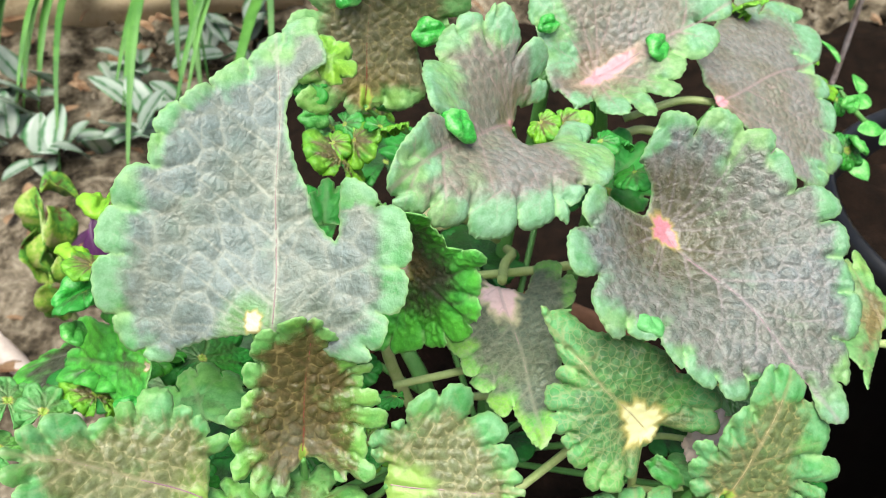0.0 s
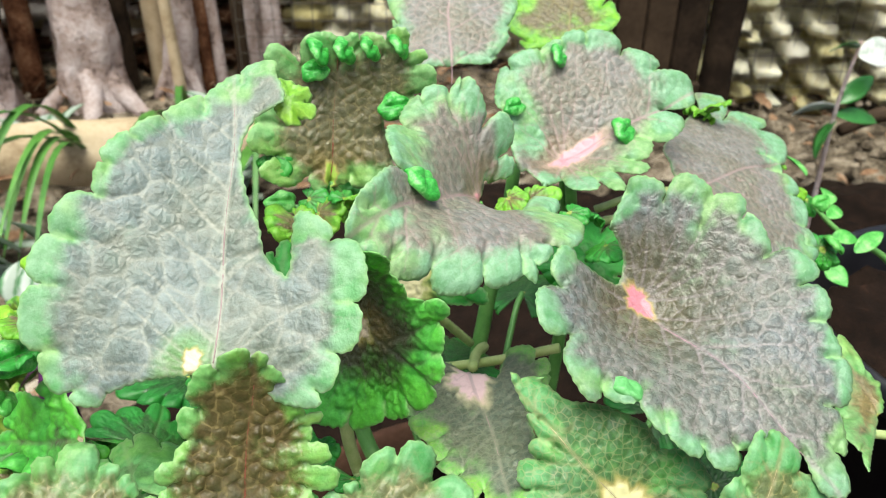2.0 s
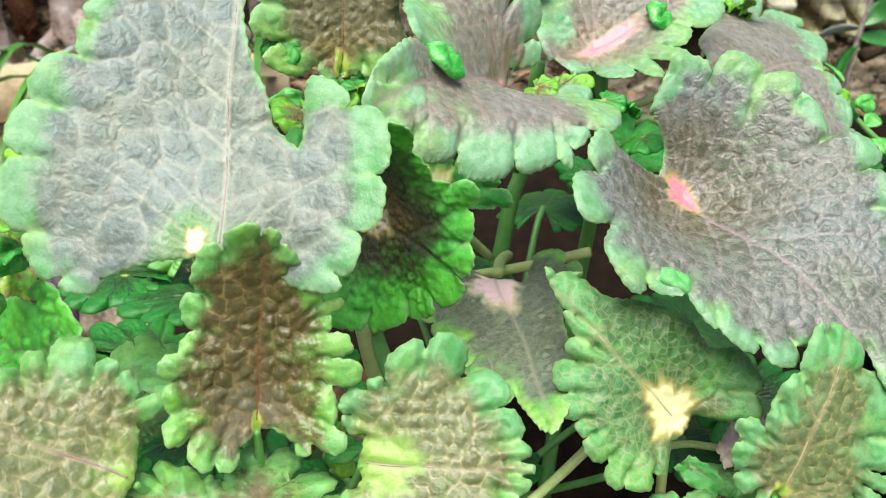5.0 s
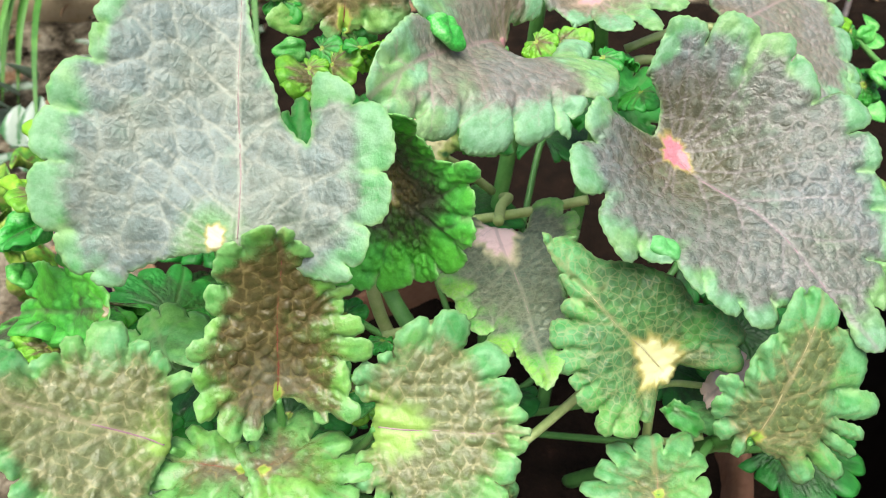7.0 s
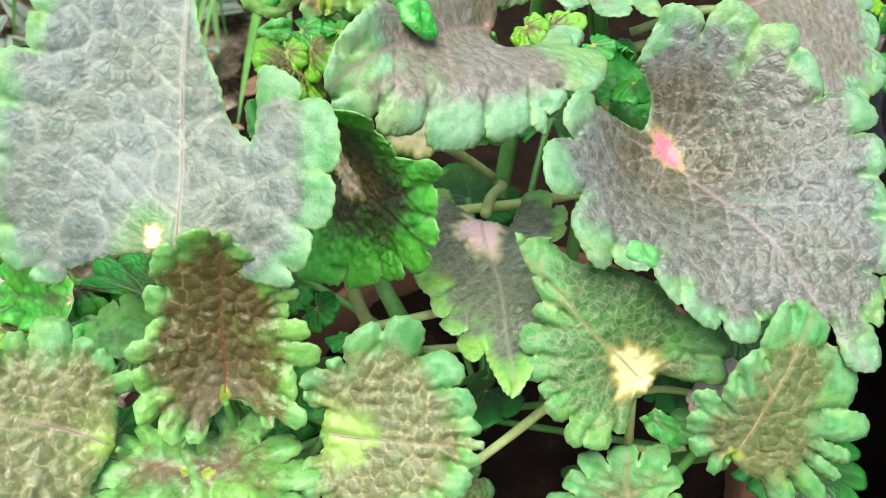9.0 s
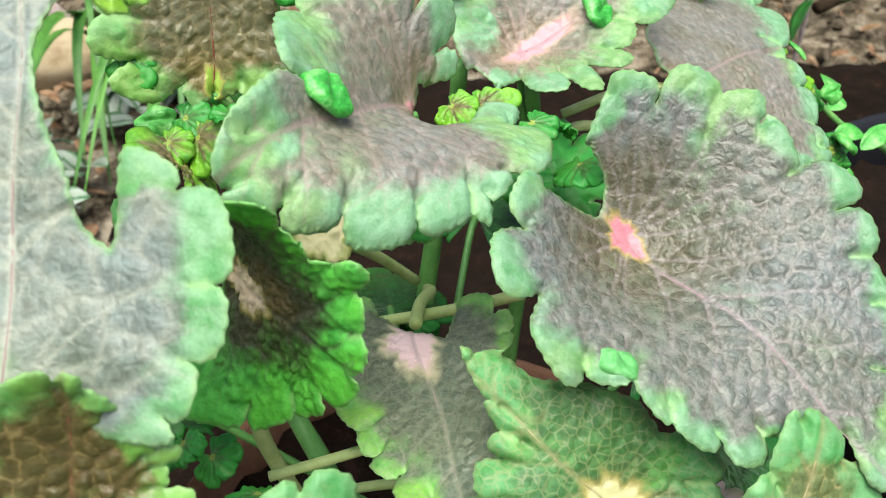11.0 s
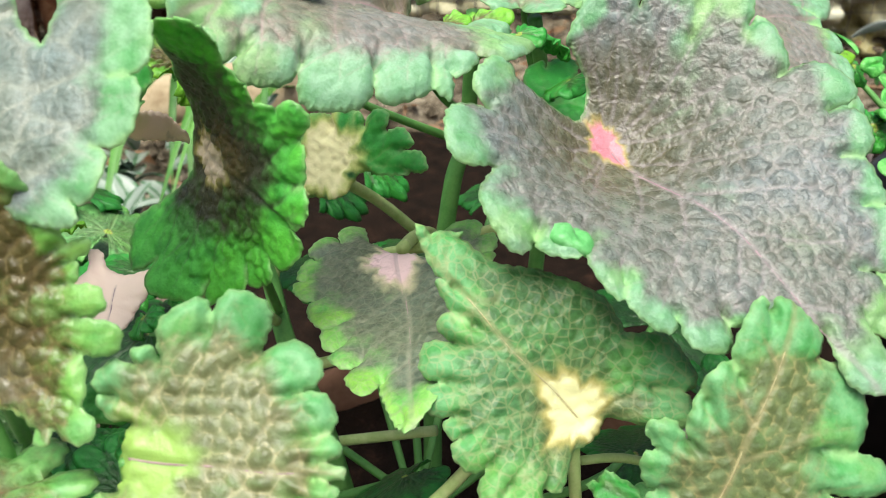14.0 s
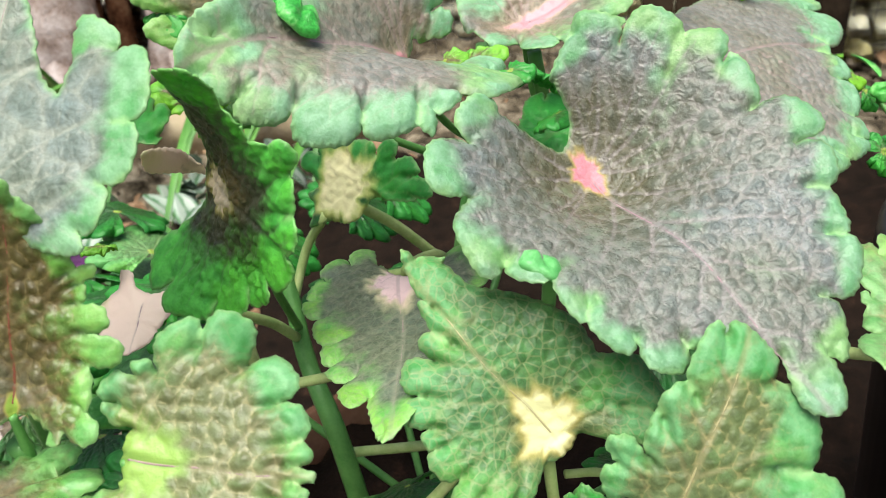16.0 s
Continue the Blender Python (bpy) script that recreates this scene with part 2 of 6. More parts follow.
mat_rib_pink = surface("midrib_pink", [(0.3, (0.26, 0.15, 0.18)), (0.7, (0.44, 0.30, 0.33))], 200, 0.4, 0.3, 0.0005)
mat_rib_pale = surface("midrib_pale", [(0.3, (0.24, 0.18, 0.17)), (0.7, (0.36, 0.28, 0.27))], 200, 0.4, 0.3, 0.0005)
mat_rib_red = surface("midrib_red", [(0.3, (0.17, 0.05, 0.03)), (0.7, (0.32, 0.10, 0.06))], 200, 0.35, 0.3, 0.0005)
mat_rib_tan = surface("midrib_tan", [(0.3, (0.32, 0.30, 0.14)), (0.7, (0.50, 0.46, 0.24))], 200, 0.4, 0.3, 0.0005)
mat_stem = surface("stem", [(0.3, (0.08, 0.27, 0.06)), (0.7, (0.16, 0.40, 0.10))], 120, 0.4, 0.25, 0.0006)
mat_petiole = surface("petiole", [(0.3, (0.34, 0.50, 0.16)), (0.7, (0.56, 0.66, 0.30))], 160, 0.4, 0.25, 0.0006)
mat_soil = surface("soil", [(0.36, (0.010, 0.008, 0.005)), (0.47, (0.10, 0.08, 0.055)), (0.57, (0.25, 0.21, 0.155)), (0.72, (0.48, 0.43, 0.34))], 18, 0.95, 1.0, 0.02)
# Blacker than the soil itself: the shade between the leaves is in the colour.
mat_shaded_soil = surface("shaded_soil", [(0.3, (0.004, 0.003, 0.002)), (0.6, (0.016, 0.009, 0.006)), (0.85, (0.07, 0.035, 0.022))], 45, 0.95, 1.0, 0.006)
mat_clay = surface("clay", [(0.3, (0.16, 0.075, 0.045)), (0.7, (0.30, 0.16, 0.10))], 30, 0.8, 0.4, 0.002)
mat_plastic = surface("black_plastic", [(0.3, (0.008, 0.009, 0.012)), (0.8, (0.02, 0.021, 0.026))], 30, 0.32, 0.25, 0.001)
def striped_leaf(name, width):
    """Silver bands on both halves of a green oval leaf."""
    m, n, l, p = nodes_of(name)
    xyz = n.new("ShaderNodeSeparateXYZ")
    l.new(n.new("ShaderNodeTexCoord").outputs["Object"], xyz.inputs[0])
    across = maths(n, l, "DIVIDE", maths(n, l, "ABSOLUTE", xyz.outputs[1]), width)
    across = maths(n, l, "ADD", across, maths(n, l, "MULTIPLY", maths(n, l, "SUBTRACT", noisy(n, l, 130, 4), 0.5), 0.35))
    l.new(ramp(n, l, across, [(0.06, (0.05, 0.16, 0.06)), (0.16, (0.30, 0.38, 0.31)), (0.55, (0.40, 0.47, 0.41)), (0.75, (0.10, 0.25, 0.11)), (0.95, (0.05, 0.15, 0.06))]), p.inputs["Base Color"])
    p.inputs["Roughness"].default_value = 0.4
    bumped(n, l, p, noisy(n, l, 300, 4), 0.3, 0.001)
    return m


mat_striped = striped_leaf("striped_leaf", 0.024)
mat_pale_glare = surface("pale_glare_leaf", [(0.35, (0.10, 0.20, 0.12)), (0.5, (0.40, 0.46, 0.42)), (0.65, (0.62, 0.66, 0.62))], 60, 0.4, 0.2, 0.001, 0.2)
mat_grass = surface("grass_blade", [(0.3, (0.03, 0.14, 0.015)), (0.7, (0.11, 0.31, 0.05))], 25, 0.5, 0.2, 0.001, 0.3)
mat_bark = surface("bark", [(0.32, (0.05, 0.03, 0.02)), (0.45, (0.36, 0.28, 0.25)), (0.7, (0.66, 0.60, 0.60))], 18, 0.9, 1.0, 0.012)
mat_earth = surface("red_earth", [(0.35, (0.03, 0.012, 0.006)), (0.5, (0.14, 0.06, 0.03)), (0.7, (0.34, 0.19, 0.11))], 20, 0.9, 1.0, 0.01)
mat_wood = surface("old_wood", [(0.3, (0.018, 0.012, 0.008)), (0.7, (0.07, 0.048, 0.03))], 14, 0.85, 0.8, 0.006, 0.3)
mat_pale_wood = surface("pale_wood", [(0.3, (0.30, 0.22, 0.13)), (0.5, (0.50, 0.40, 0.26)), (0.8, (0.62, 0.53, 0.38))], 20, 0.85, 0.6, 0.005)
mat_stick = surface("bleached_stick", [(0.3, (0.42, 0.34, 0.30)), (0.7, (0.66, 0.58, 0.53))], 60, 0.8, 0.5, 0.002)
mat_pale_stone = surface("pale_stone", [(0.30, (0.62, 0.56, 0.26)), (0.45, (0.88, 0.84, 0.56)), (0.7, (0.93, 0.91, 0.76))], 16, 0.9, 0.8, 0.01, 0.5)
mat_mortar = surface("mortar", [(0.3, (0.30, 0.25, 0.15)), (0.5, (0.52, 0.46, 0.30)), (0.7, (0.68, 0.63, 0.46))], 20, 0.95, 1.0, 0.01)
mat_stone = surface("stone", [(0.36, (0.06, 0.025, 0.012)), (0.48, (0.26, 0.15, 0.09)), (0.66, (0.70, 0.66, 0.60))], 16, 0.9, 0.8, 0.01, 0.5)
mat_wire = surface("wire", [(0.3, (0.05, 0.045, 0.04)), (0.7, (0.14, 0.12, 0.10))], 80, 0.5, 0.2, 0.0005)
mat_litter = surface("dry_leaf", [(0.3, (0.14, 0.07, 0.035)), (0.55, (0.36, 0.24, 0.15)), (0.8, (0.58, 0.48, 0.36))], 40, 0.8, 0.5, 0.002, 0.6)
mat_gloss = surface("glossy_leaf", [(0.3, (0.015, 0.11, 0.02)), (0.7, (0.05, 0.26, 0.05))], 40, 0.28, 0.2, 0.001, 0.3)
mat_fresh = surface("fresh_leaf", [(0.34, (0.03, 0.26, 0.03)), (0.52, (0.10, 0.46, 0.08)), (0.66, (0.28, 0.66, 0.20))], 150, 0.36, 0.5, 0.002)
mat_sick = surface("yellowing_leaf", [(0.38, (0.09, 0.04, 0.015)), (0.48, (0.07, 0.27, 0.03)), (0.56, (0.26, 0.44, 0.05)), (0.66, (0.50, 0.50, 0.20))], 45, 0.5, 0.6, 0.002)
mat_purple = surface("purple_leaf", [(0.3, (0.03, 0.008, 0.03)), (0.7, (0.10, 0.02, 0.11))], 60, 0.4, 0.3, 0.001)


# ---- mesh helpers
from mathutils.geometry import delaunay_2d_cdt


def mesh_object(name, verts, faces, material, parent=None, label="", smooth=True):
    me = bpy.data.meshes.new(name)
    me.from_pydata([tuple(v) for v in verts], [], faces)
    me.materials.append(material)
    me.polygons.foreach_set("use_smooth", [smooth] * len(me.polygons))
    ob = new(name, me)
    ob.parent = parent
    if label:
        ob["label"] = label
    return ob


def part(name, bm, material, parent=None, label="", smooth=True):
    me = bpy.data.meshes.new(name)
    bm.to_mesh(me)
    bm.free()
    me.materials.append(material)
    me.polygons.foreach_set("use_smooth", [smooth] * len(me.polygons))
    ob = new(name, me)
    ob.parent = parent
    if label:
        ob["label"] = label
    return ob


def tube(points, radii, sides=10, steps=6, rough=0.0):
    """A smooth tapering tube through the points: vertices and faces."""
    pts = [Vector(p) for p in points]
    ext = [pts[0] * 2 - pts[1], *pts, pts[-1] * 2 - pts[-2]]
    line, rad = [], []
    for i in range(len(pts) - 1):
        a, b, c, d = ext[i:i + 4]
        for k in range(steps):
            u = k / steps
            line.append(0.5 * (2 * b + (c - a) * u + (2 * a - 5 * b + 4 * c - d) * u * u + (3 * b - a - 3 * c + d) * u ** 3))
            rad.append(radii[i] + (radii[i + 1] - radii[i]) * u)
    line.append(pts[-1])
    rad.append(radii[-1])
    verts, faces = [], []
    d0 = (line[-1] - line[0]).normalized()
    side = Vector((1, 0, 0)) if abs(d0.x) < 0.6 else Vector((0, 1, 0))
    for i, p in enumerate(line):
        d = (line[min(i + 1, len(line) - 1)] - line[max(i - 1, 0)]).normalized()
        u = d.cross(side).normalized()
        w = d.cross(u)
        for k in range(sides):
            an = 2 * math.pi * k / sides
            r = rad[i] * (1 + rough * noise.noise((math.cos(an) * 2, math.sin(an) * 2, i * 0.35)))
            verts.append(p + r * (math.cos(an) * u + math.sin(an) * w))
    for i in range(len(line) - 1):
        for k in range(sides):
            a, b = i * sides + k, i * sides + (k + 1) % sides
            faces.append((a, b, b + sides, a + sides))
    faces.append(tuple(range(sides))[::-1])
    faces.append(tuple(len(verts) - sides + k for k in range(sides)))
    return verts, faces


def rod(name, points, radii, material, parent=None, label="", sides=10, rough=0.0):
    return mesh_object(name, *tube(points, radii, sides, 6, rough), material, parent, label)


def simple_leaf(length, width, bend=0.3, fold=0.25, point=1.0, n=12):
    """An entire leaf along +x from its base: folded on the midrib, bent down at the tip, with thickness."""
    top, faces = [], []
    cols = (-1, -0.55, 0, 0.55, 1)
    for i in range(n + 1):
        u = i / n
        w = width / 2 * math.sin(math.pi * min(1, u ** 0.85 * 0.97 + 0.03)) ** (0.75 * point)
        for c in cols:
            top.append((length * u, c * w, length * (-bend * u * u + 0.25 * bend * u) + fold * abs(c) * w))
    m = len(cols)
    under = [(x, y, z - 0.0006) for x, y, z in top]
    k = len(top)
    for i in range(n):
        for j in range(m - 1):
            a = i * m + j
            faces.append((a, a + m, a + m + 1, a + 1))
            faces.append((k + a, k + a + 1, k + a + m + 1, k + a + m))
        for a in (i * m, i * m + m - 1):
            faces.append((a, a + m, k + a + m, k + a) if a % m else (a, k + a, k + a + m, a + m))
    return top + under, faces


def outline(lobes, per=24, notch=0.24):
    """Angles and reaches round the margin: round lobes with sharp notches between them."""
    an, re = [], []
    for (a0, r0, *f0), (a1, r1, *f1) in zip(lobes, lobes[1:]):
        flat = bool(f0) or bool(f1)
        k = max(6, int(per * min(1.0, (a1 - a0) / 12)))
        u = np.arange(k) / k
        g = 1 - np.abs(2 * u - 1)
        gap = radians(a1 - a0) * (r0 + r1) / 2
        deep = 0.0 if flat else min(notch, notch * 2.0 * gap / max(r0, r1))
        sm = u * u * (3 - 2 * u)
        an.append(a0 + (a1 - a0) * u)
        re.append((r0 + (r1 - r0) * sm) * (1 - deep * (1 - np.sqrt(1 - g ** 2.8))))
    an.append([lobes[-1][0]])
    re.append([lobes[-1][1]])
    return np.radians(np.concatenate(an)), np.concatenate(re) / 1000


def blade(name, at, turn, size, form, lobes, material, parent, label="", rings=60, pucker=0.0009, cells=0.0045, cup=0.0018, wave=0.0008, seed=1, rim=0.016, patch=(0.010, 0.005), notch=0.24):
    """One leaf: a fan of rings from the base to the lobed margin, bent by form, puckered between its veins."""
    rng = np.random.default_rng(seed)
    ang, reach = outline(lobes, notch=notch)
    k, na = rings, len(ang)
    s = np.linspace(0.02, 1, k) ** 0.9
    S, A = np.meshgrid(s, ang, indexing="ij")
    # inner rings follow a calmer outline than the margin
    ker = np.hanning(41)
    calm = np.convolve(np.pad(reach, 20, mode="edge"), ker / ker.sum(), mode="same")[20:-20]
    Rr = reach * S ** 4 + calm * (1 - S ** 4)
    X, Y = S * Rr * np.cos(A), S * Rr * np.sin(A)
    x, y = X / size, Y / size
    # form: slopes of the cone and curls, by harmonics of the angle
    r, q = S * Rr / size, (S * Rr / size) ** 2
    waves = (r, x, y, r * np.cos(2 * A), r * np.sin(2 * A), r * np.cos(3 * A), r * np.sin(3 * A), q, q * np.cos(A), q * np.sin(A), q * np.cos(2 * A), q * np.sin(2 * A))
    Z = size * sum(f * v for f, v in zip(form, waves))
    P = np.stack([X, Y], -1).reshape(-1, 2)
    # veins: the midrib and one side vein to each lobe
    mid = max(reach[np.abs(ang) < 0.35]) if (np.abs(ang) < 0.35).any() else max(reach)
    root, end = np.zeros(2), np.array([mid, 0.0])
    bend = rng.random(4) * 6.28
    Q = P + 0.13 * cells * np.stack([np.sin(P[:, 1] / cells * 1.7 + bend[0]) + np.sin(P[:, 0] / cells * 0.9 + bend[1]), np.sin(P[:, 0] / cells * 1.6 + bend[2]) + np.sin(P[:, 1] / cells * 0.8 + bend[3])], -1)
    u = np.clip(((P - root) @ (end - root)) / ((end - root) @ (end - root)), 0, 1)
    along = end - root
    across = np.array([-along[1], along[0]]) * (0.030 * np.sin(math.pi * u) + 0.008 * np.sin(11 * u))[:, None]
    dist = np.hypot(*(P - root - u[:, None] * along + across).T)
    flat = 1 - 0.85 * np.exp(-(dist / 0.0022) ** 2).reshape(S.shape)
    vein = np.exp(-(dist / 0.0009) ** 2) * (1.05 - 0.25 * u)
    for a, rr, *f in lobes:
        if f:
            continue
        tip = np.array([math.cos(radians(a)), math.sin(radians(a))]) * rr / 1000
        st = np.array([max(root[0], min(0.85 * mid, tip[0] - 0.75 * abs(tip[1]))), 0.0])
        d = tip - st
        side = np.array([-d[1], d[0]])
        u = np.clip(((P - st) @ d) / (d @ d), 0, 0.93)
        bow = (0.05 * np.sin(math.pi * u) + 0.012 * np.sin(9 * u + a)) * (1 if tip[1] > 0 else -1)
        w = np.hypot(*(P - st - u[:, None] * d + bow[:, None] * side).T)
        vein = np.maximum(vein, np.exp(-(w / (0.0008 * (1.1 - u))) ** 2) * (0.68 - 0.4 * u))
    vein = vein.reshape(S.shape)
    # puckered cells between the small veins, coarse ones and finer ones
    lo, hi = P.min(0), P.max(0)
    crowns = []
    for size_of in (cells, cells * 0.58):
        cols, rows = (np.ceil((hi - lo) / size_of) + 1).astype(int)
        grid = [lo + size_of * np.array([i + 0.5 * (j % 2) + rng.uniform(-0.40, 0.40), j + rng.uniform(-0.40, 0.40)]) for i in range(cols) for j in range(rows)]
        d1, d2 = np.full(len(P), 9.0), np.full(len(P), 9.0)
        for c in grid:
            d = np.hypot(Q[:, 0] - c[0], Q[:, 1] - c[1])
            d2 = np.minimum(d2, np.maximum(d, d1))
            d1 = np.minimum(d1, d)
        crowns.append(np.clip((d2 - d1) / size_of * 1.2, 0, 1).reshape(S.shape))
    crown = crowns[0]
    # the relief dies down in patches and towards the lobes
    patchy = 0.62 + 0.34 * np.sin(X * 190 + bend[0]) * np.sin(Y * 170 + bend[1]) + 0.26 * np.sin(X * 90 + Y * 120 + bend[2])
    soft = np.clip((1 - S) * Rr / 0.008 + 0.25, 0.25, 1) * np.clip(S * 4, 0, 1) * patchy * flat
    Z = Z + pucker * (np.sqrt(crown) - 0.5 + 0.28 * (np.sqrt(crowns[1]) - 0.5)) * soft - 0.5 * pucker * vein
    # each lobe is cupped: creased at the notch, rounded at the crown
    lift = np.clip((reach / np.maximum(calm, 1e-4) - 1) * 9, -1.3, 0.9)
    Z = Z + cup * lift * np.clip((S - 0.78) / 0.18, 0, 1) - cup * 1.1 * np.clip((S - 0.88) / 0.12, 0, 1) ** 2
    ph = rng.random(4) * 6.28
    Z = Z + wave * S ** 2 * (np.sin(5 * A + ph[0]) + 0.7 * np.sin(9 * A + ph[1]) + 0.6 * np.sin(17 * A + ph[2]))
    verts = np.concatenate([[[0, 0, 0]], np.stack([X, Y, Z], -1).reshape(-1, 3)])
    faces = [(0, 1 + j, 2 + j) for j in range(na - 1)]
    faces += [(1 + i * na + j, 1 + (i + 1) * na + j, 2 + (i + 1) * na + j, 2 + i * na + j) for i in range(k - 1) for j in range(na - 1)]
    ob = mesh_object(name, verts, faces, material, parent, label)
    col = np.zeros((len(verts), 4), np.float32)
    green = np.interp(np.degrees(ang), [q[0] for q in lobes], [0.3 if len(q) > 2 else 1.0 for q in lobes])
    green = np.convolve(np.pad(green, 12, mode="edge"), np.ones(25) / 25, mode="same")[12:-12]
    col[0] = (0, 0.3, math.exp(-0.25), 1)
    col[1:, 0] = np.clip(1 - (1 - S) * Rr / (rim * green * (0.80 + 0.55 * np.clip(lift, -0.9, 0.9))), 0, 1).ravel()
    col[1:, 1] = vein.ravel()
    th = np.arctan2(Y, X - patch[0] * 0.3)
    ragged = 1 + 0.10 * np.sin(4 * th + ph[0]) + 0.08 * np.sin(9 * th + ph[1]) + 0.06 * np.sin(17 * th + ph[2])
    col[1:, 2] = np.exp(-(((X - patch[0] * 0.5) / patch[0]) ** 2 + (Y / patch[1]) ** 2) / ragged ** 2).ravel()
    col[1:, 3] = crown.ravel()
    ob.data.color_attributes.new("blade", "FLOAT_COLOR", "POINT").data.foreach_set("color", col.ravel())
    ob.matrix_world = pose(*at, *turn)
    so = ob.modifiers.new("thickness", "SOLIDIFY")
    so.thickness, so.offset = 0.0005, -1
    return ob


def margin(lobes, deepen=0.0013):
    """The margin of a leaf from its lobes (millimetres): a notch and the tip that follows it, or a plain corner. Gives the line, its greenness, notches with the way inwards, and the lobes."""
    rows = [np.array(r, float) / 1000 for r in lobes]
    n, line, green, notches, tips = len(rows), [], [], [], []
    heart = np.mean([r[:2] for r in rows], 0)
    for r in rows:
        if len(r) == 4:
            r[:2] += deepen * (heart - r[:2]) / max(np.hypot(*(heart - r[:2])), 1e-5)
    for i, r in enumerate(rows):
        a, b, u = r[:2], rows[(i + 1) % n][:2], np.linspace(0, 1, 22)[:-1, None]
        before, after = rows[i - 1][-2:], rows[(i + 2) % n][:2]
        if len(r) == 4:
            t = r[2:]
            w = (b - a) / max(np.hypot(*(b - a)), 1e-5)
            out, wide = t - (a + b) / 2, np.hypot(*(b - a))
            swell = 0.10 * wide
            w1, w2 = max((t - a) @ w, 0.2 * wide), max((b - t) @ w, 0.2 * wide)
            for p0, p1, p2, p3 in ((a, a + 0.78 * out - swell * w, t - 0.85 * w1 * w, t), (t, t + 0.85 * w2 * w, b + 0.78 * out + swell * w, b)):
                line.append((1 - u) ** 3 * p0 + 3 * u * (1 - u) ** 2 * p1 + 3 * u * u * (1 - u) * p2 + u ** 3 * p3)
                green += [1.0] * len(u)
            tips.append((t, (a + b) / 2, w, wide))
            for q, away in ((a, before), (b, after)):
                d = q - (t + away) / 2
                d = d / max(np.hypot(*d), 1e-5) + 0.6 * (heart - q) / max(np.hypot(*(heart - q)), 1e-5)
                notches.append((q, d / max(np.hypot(*d), 1e-5)))
        else:
            m0, m1 = (b - before) * 0.35, (after - a) * 0.35
            line.append((2 * u ** 3 - 3 * u * u + 1) * a + (u ** 3 - 2 * u * u + u) * m0 + (3 * u * u - 2 * u ** 3) * b + (u ** 3 - u * u) * m1)
            green += [0.25] * len(u)
    return np.concatenate(line), np.array(green), notches, tips


def polar_margin(lobes, notch):
    """The same from lobes in degrees and millimetres round the base."""
    ang, reach = outline(lobes, notch=notch)
    line = np.stack([reach * np.cos(ang), reach * np.sin(ang)], -1)
    green = np.interp(np.degrees(ang), [q[0] for q in lobes], [0.25 if len(q) > 2 else 1.0 for q in lobes])
    tips = [(np.array((math.cos(radians(q[0])), math.sin(radians(q[0])))) * q[1] / 1000,) for q in lobes if len(q) == 2]
    low = [i for i in range(2, len(reach) - 2) if reach[i] < reach[i - 2] and reach[i] < reach[i + 2] and reach[i] <= reach[i - 1] and reach[i] <= reach[i + 1]]
    return line, green, [(line[i], -line[i] / np.hypot(*line[i])) for i in low], tips


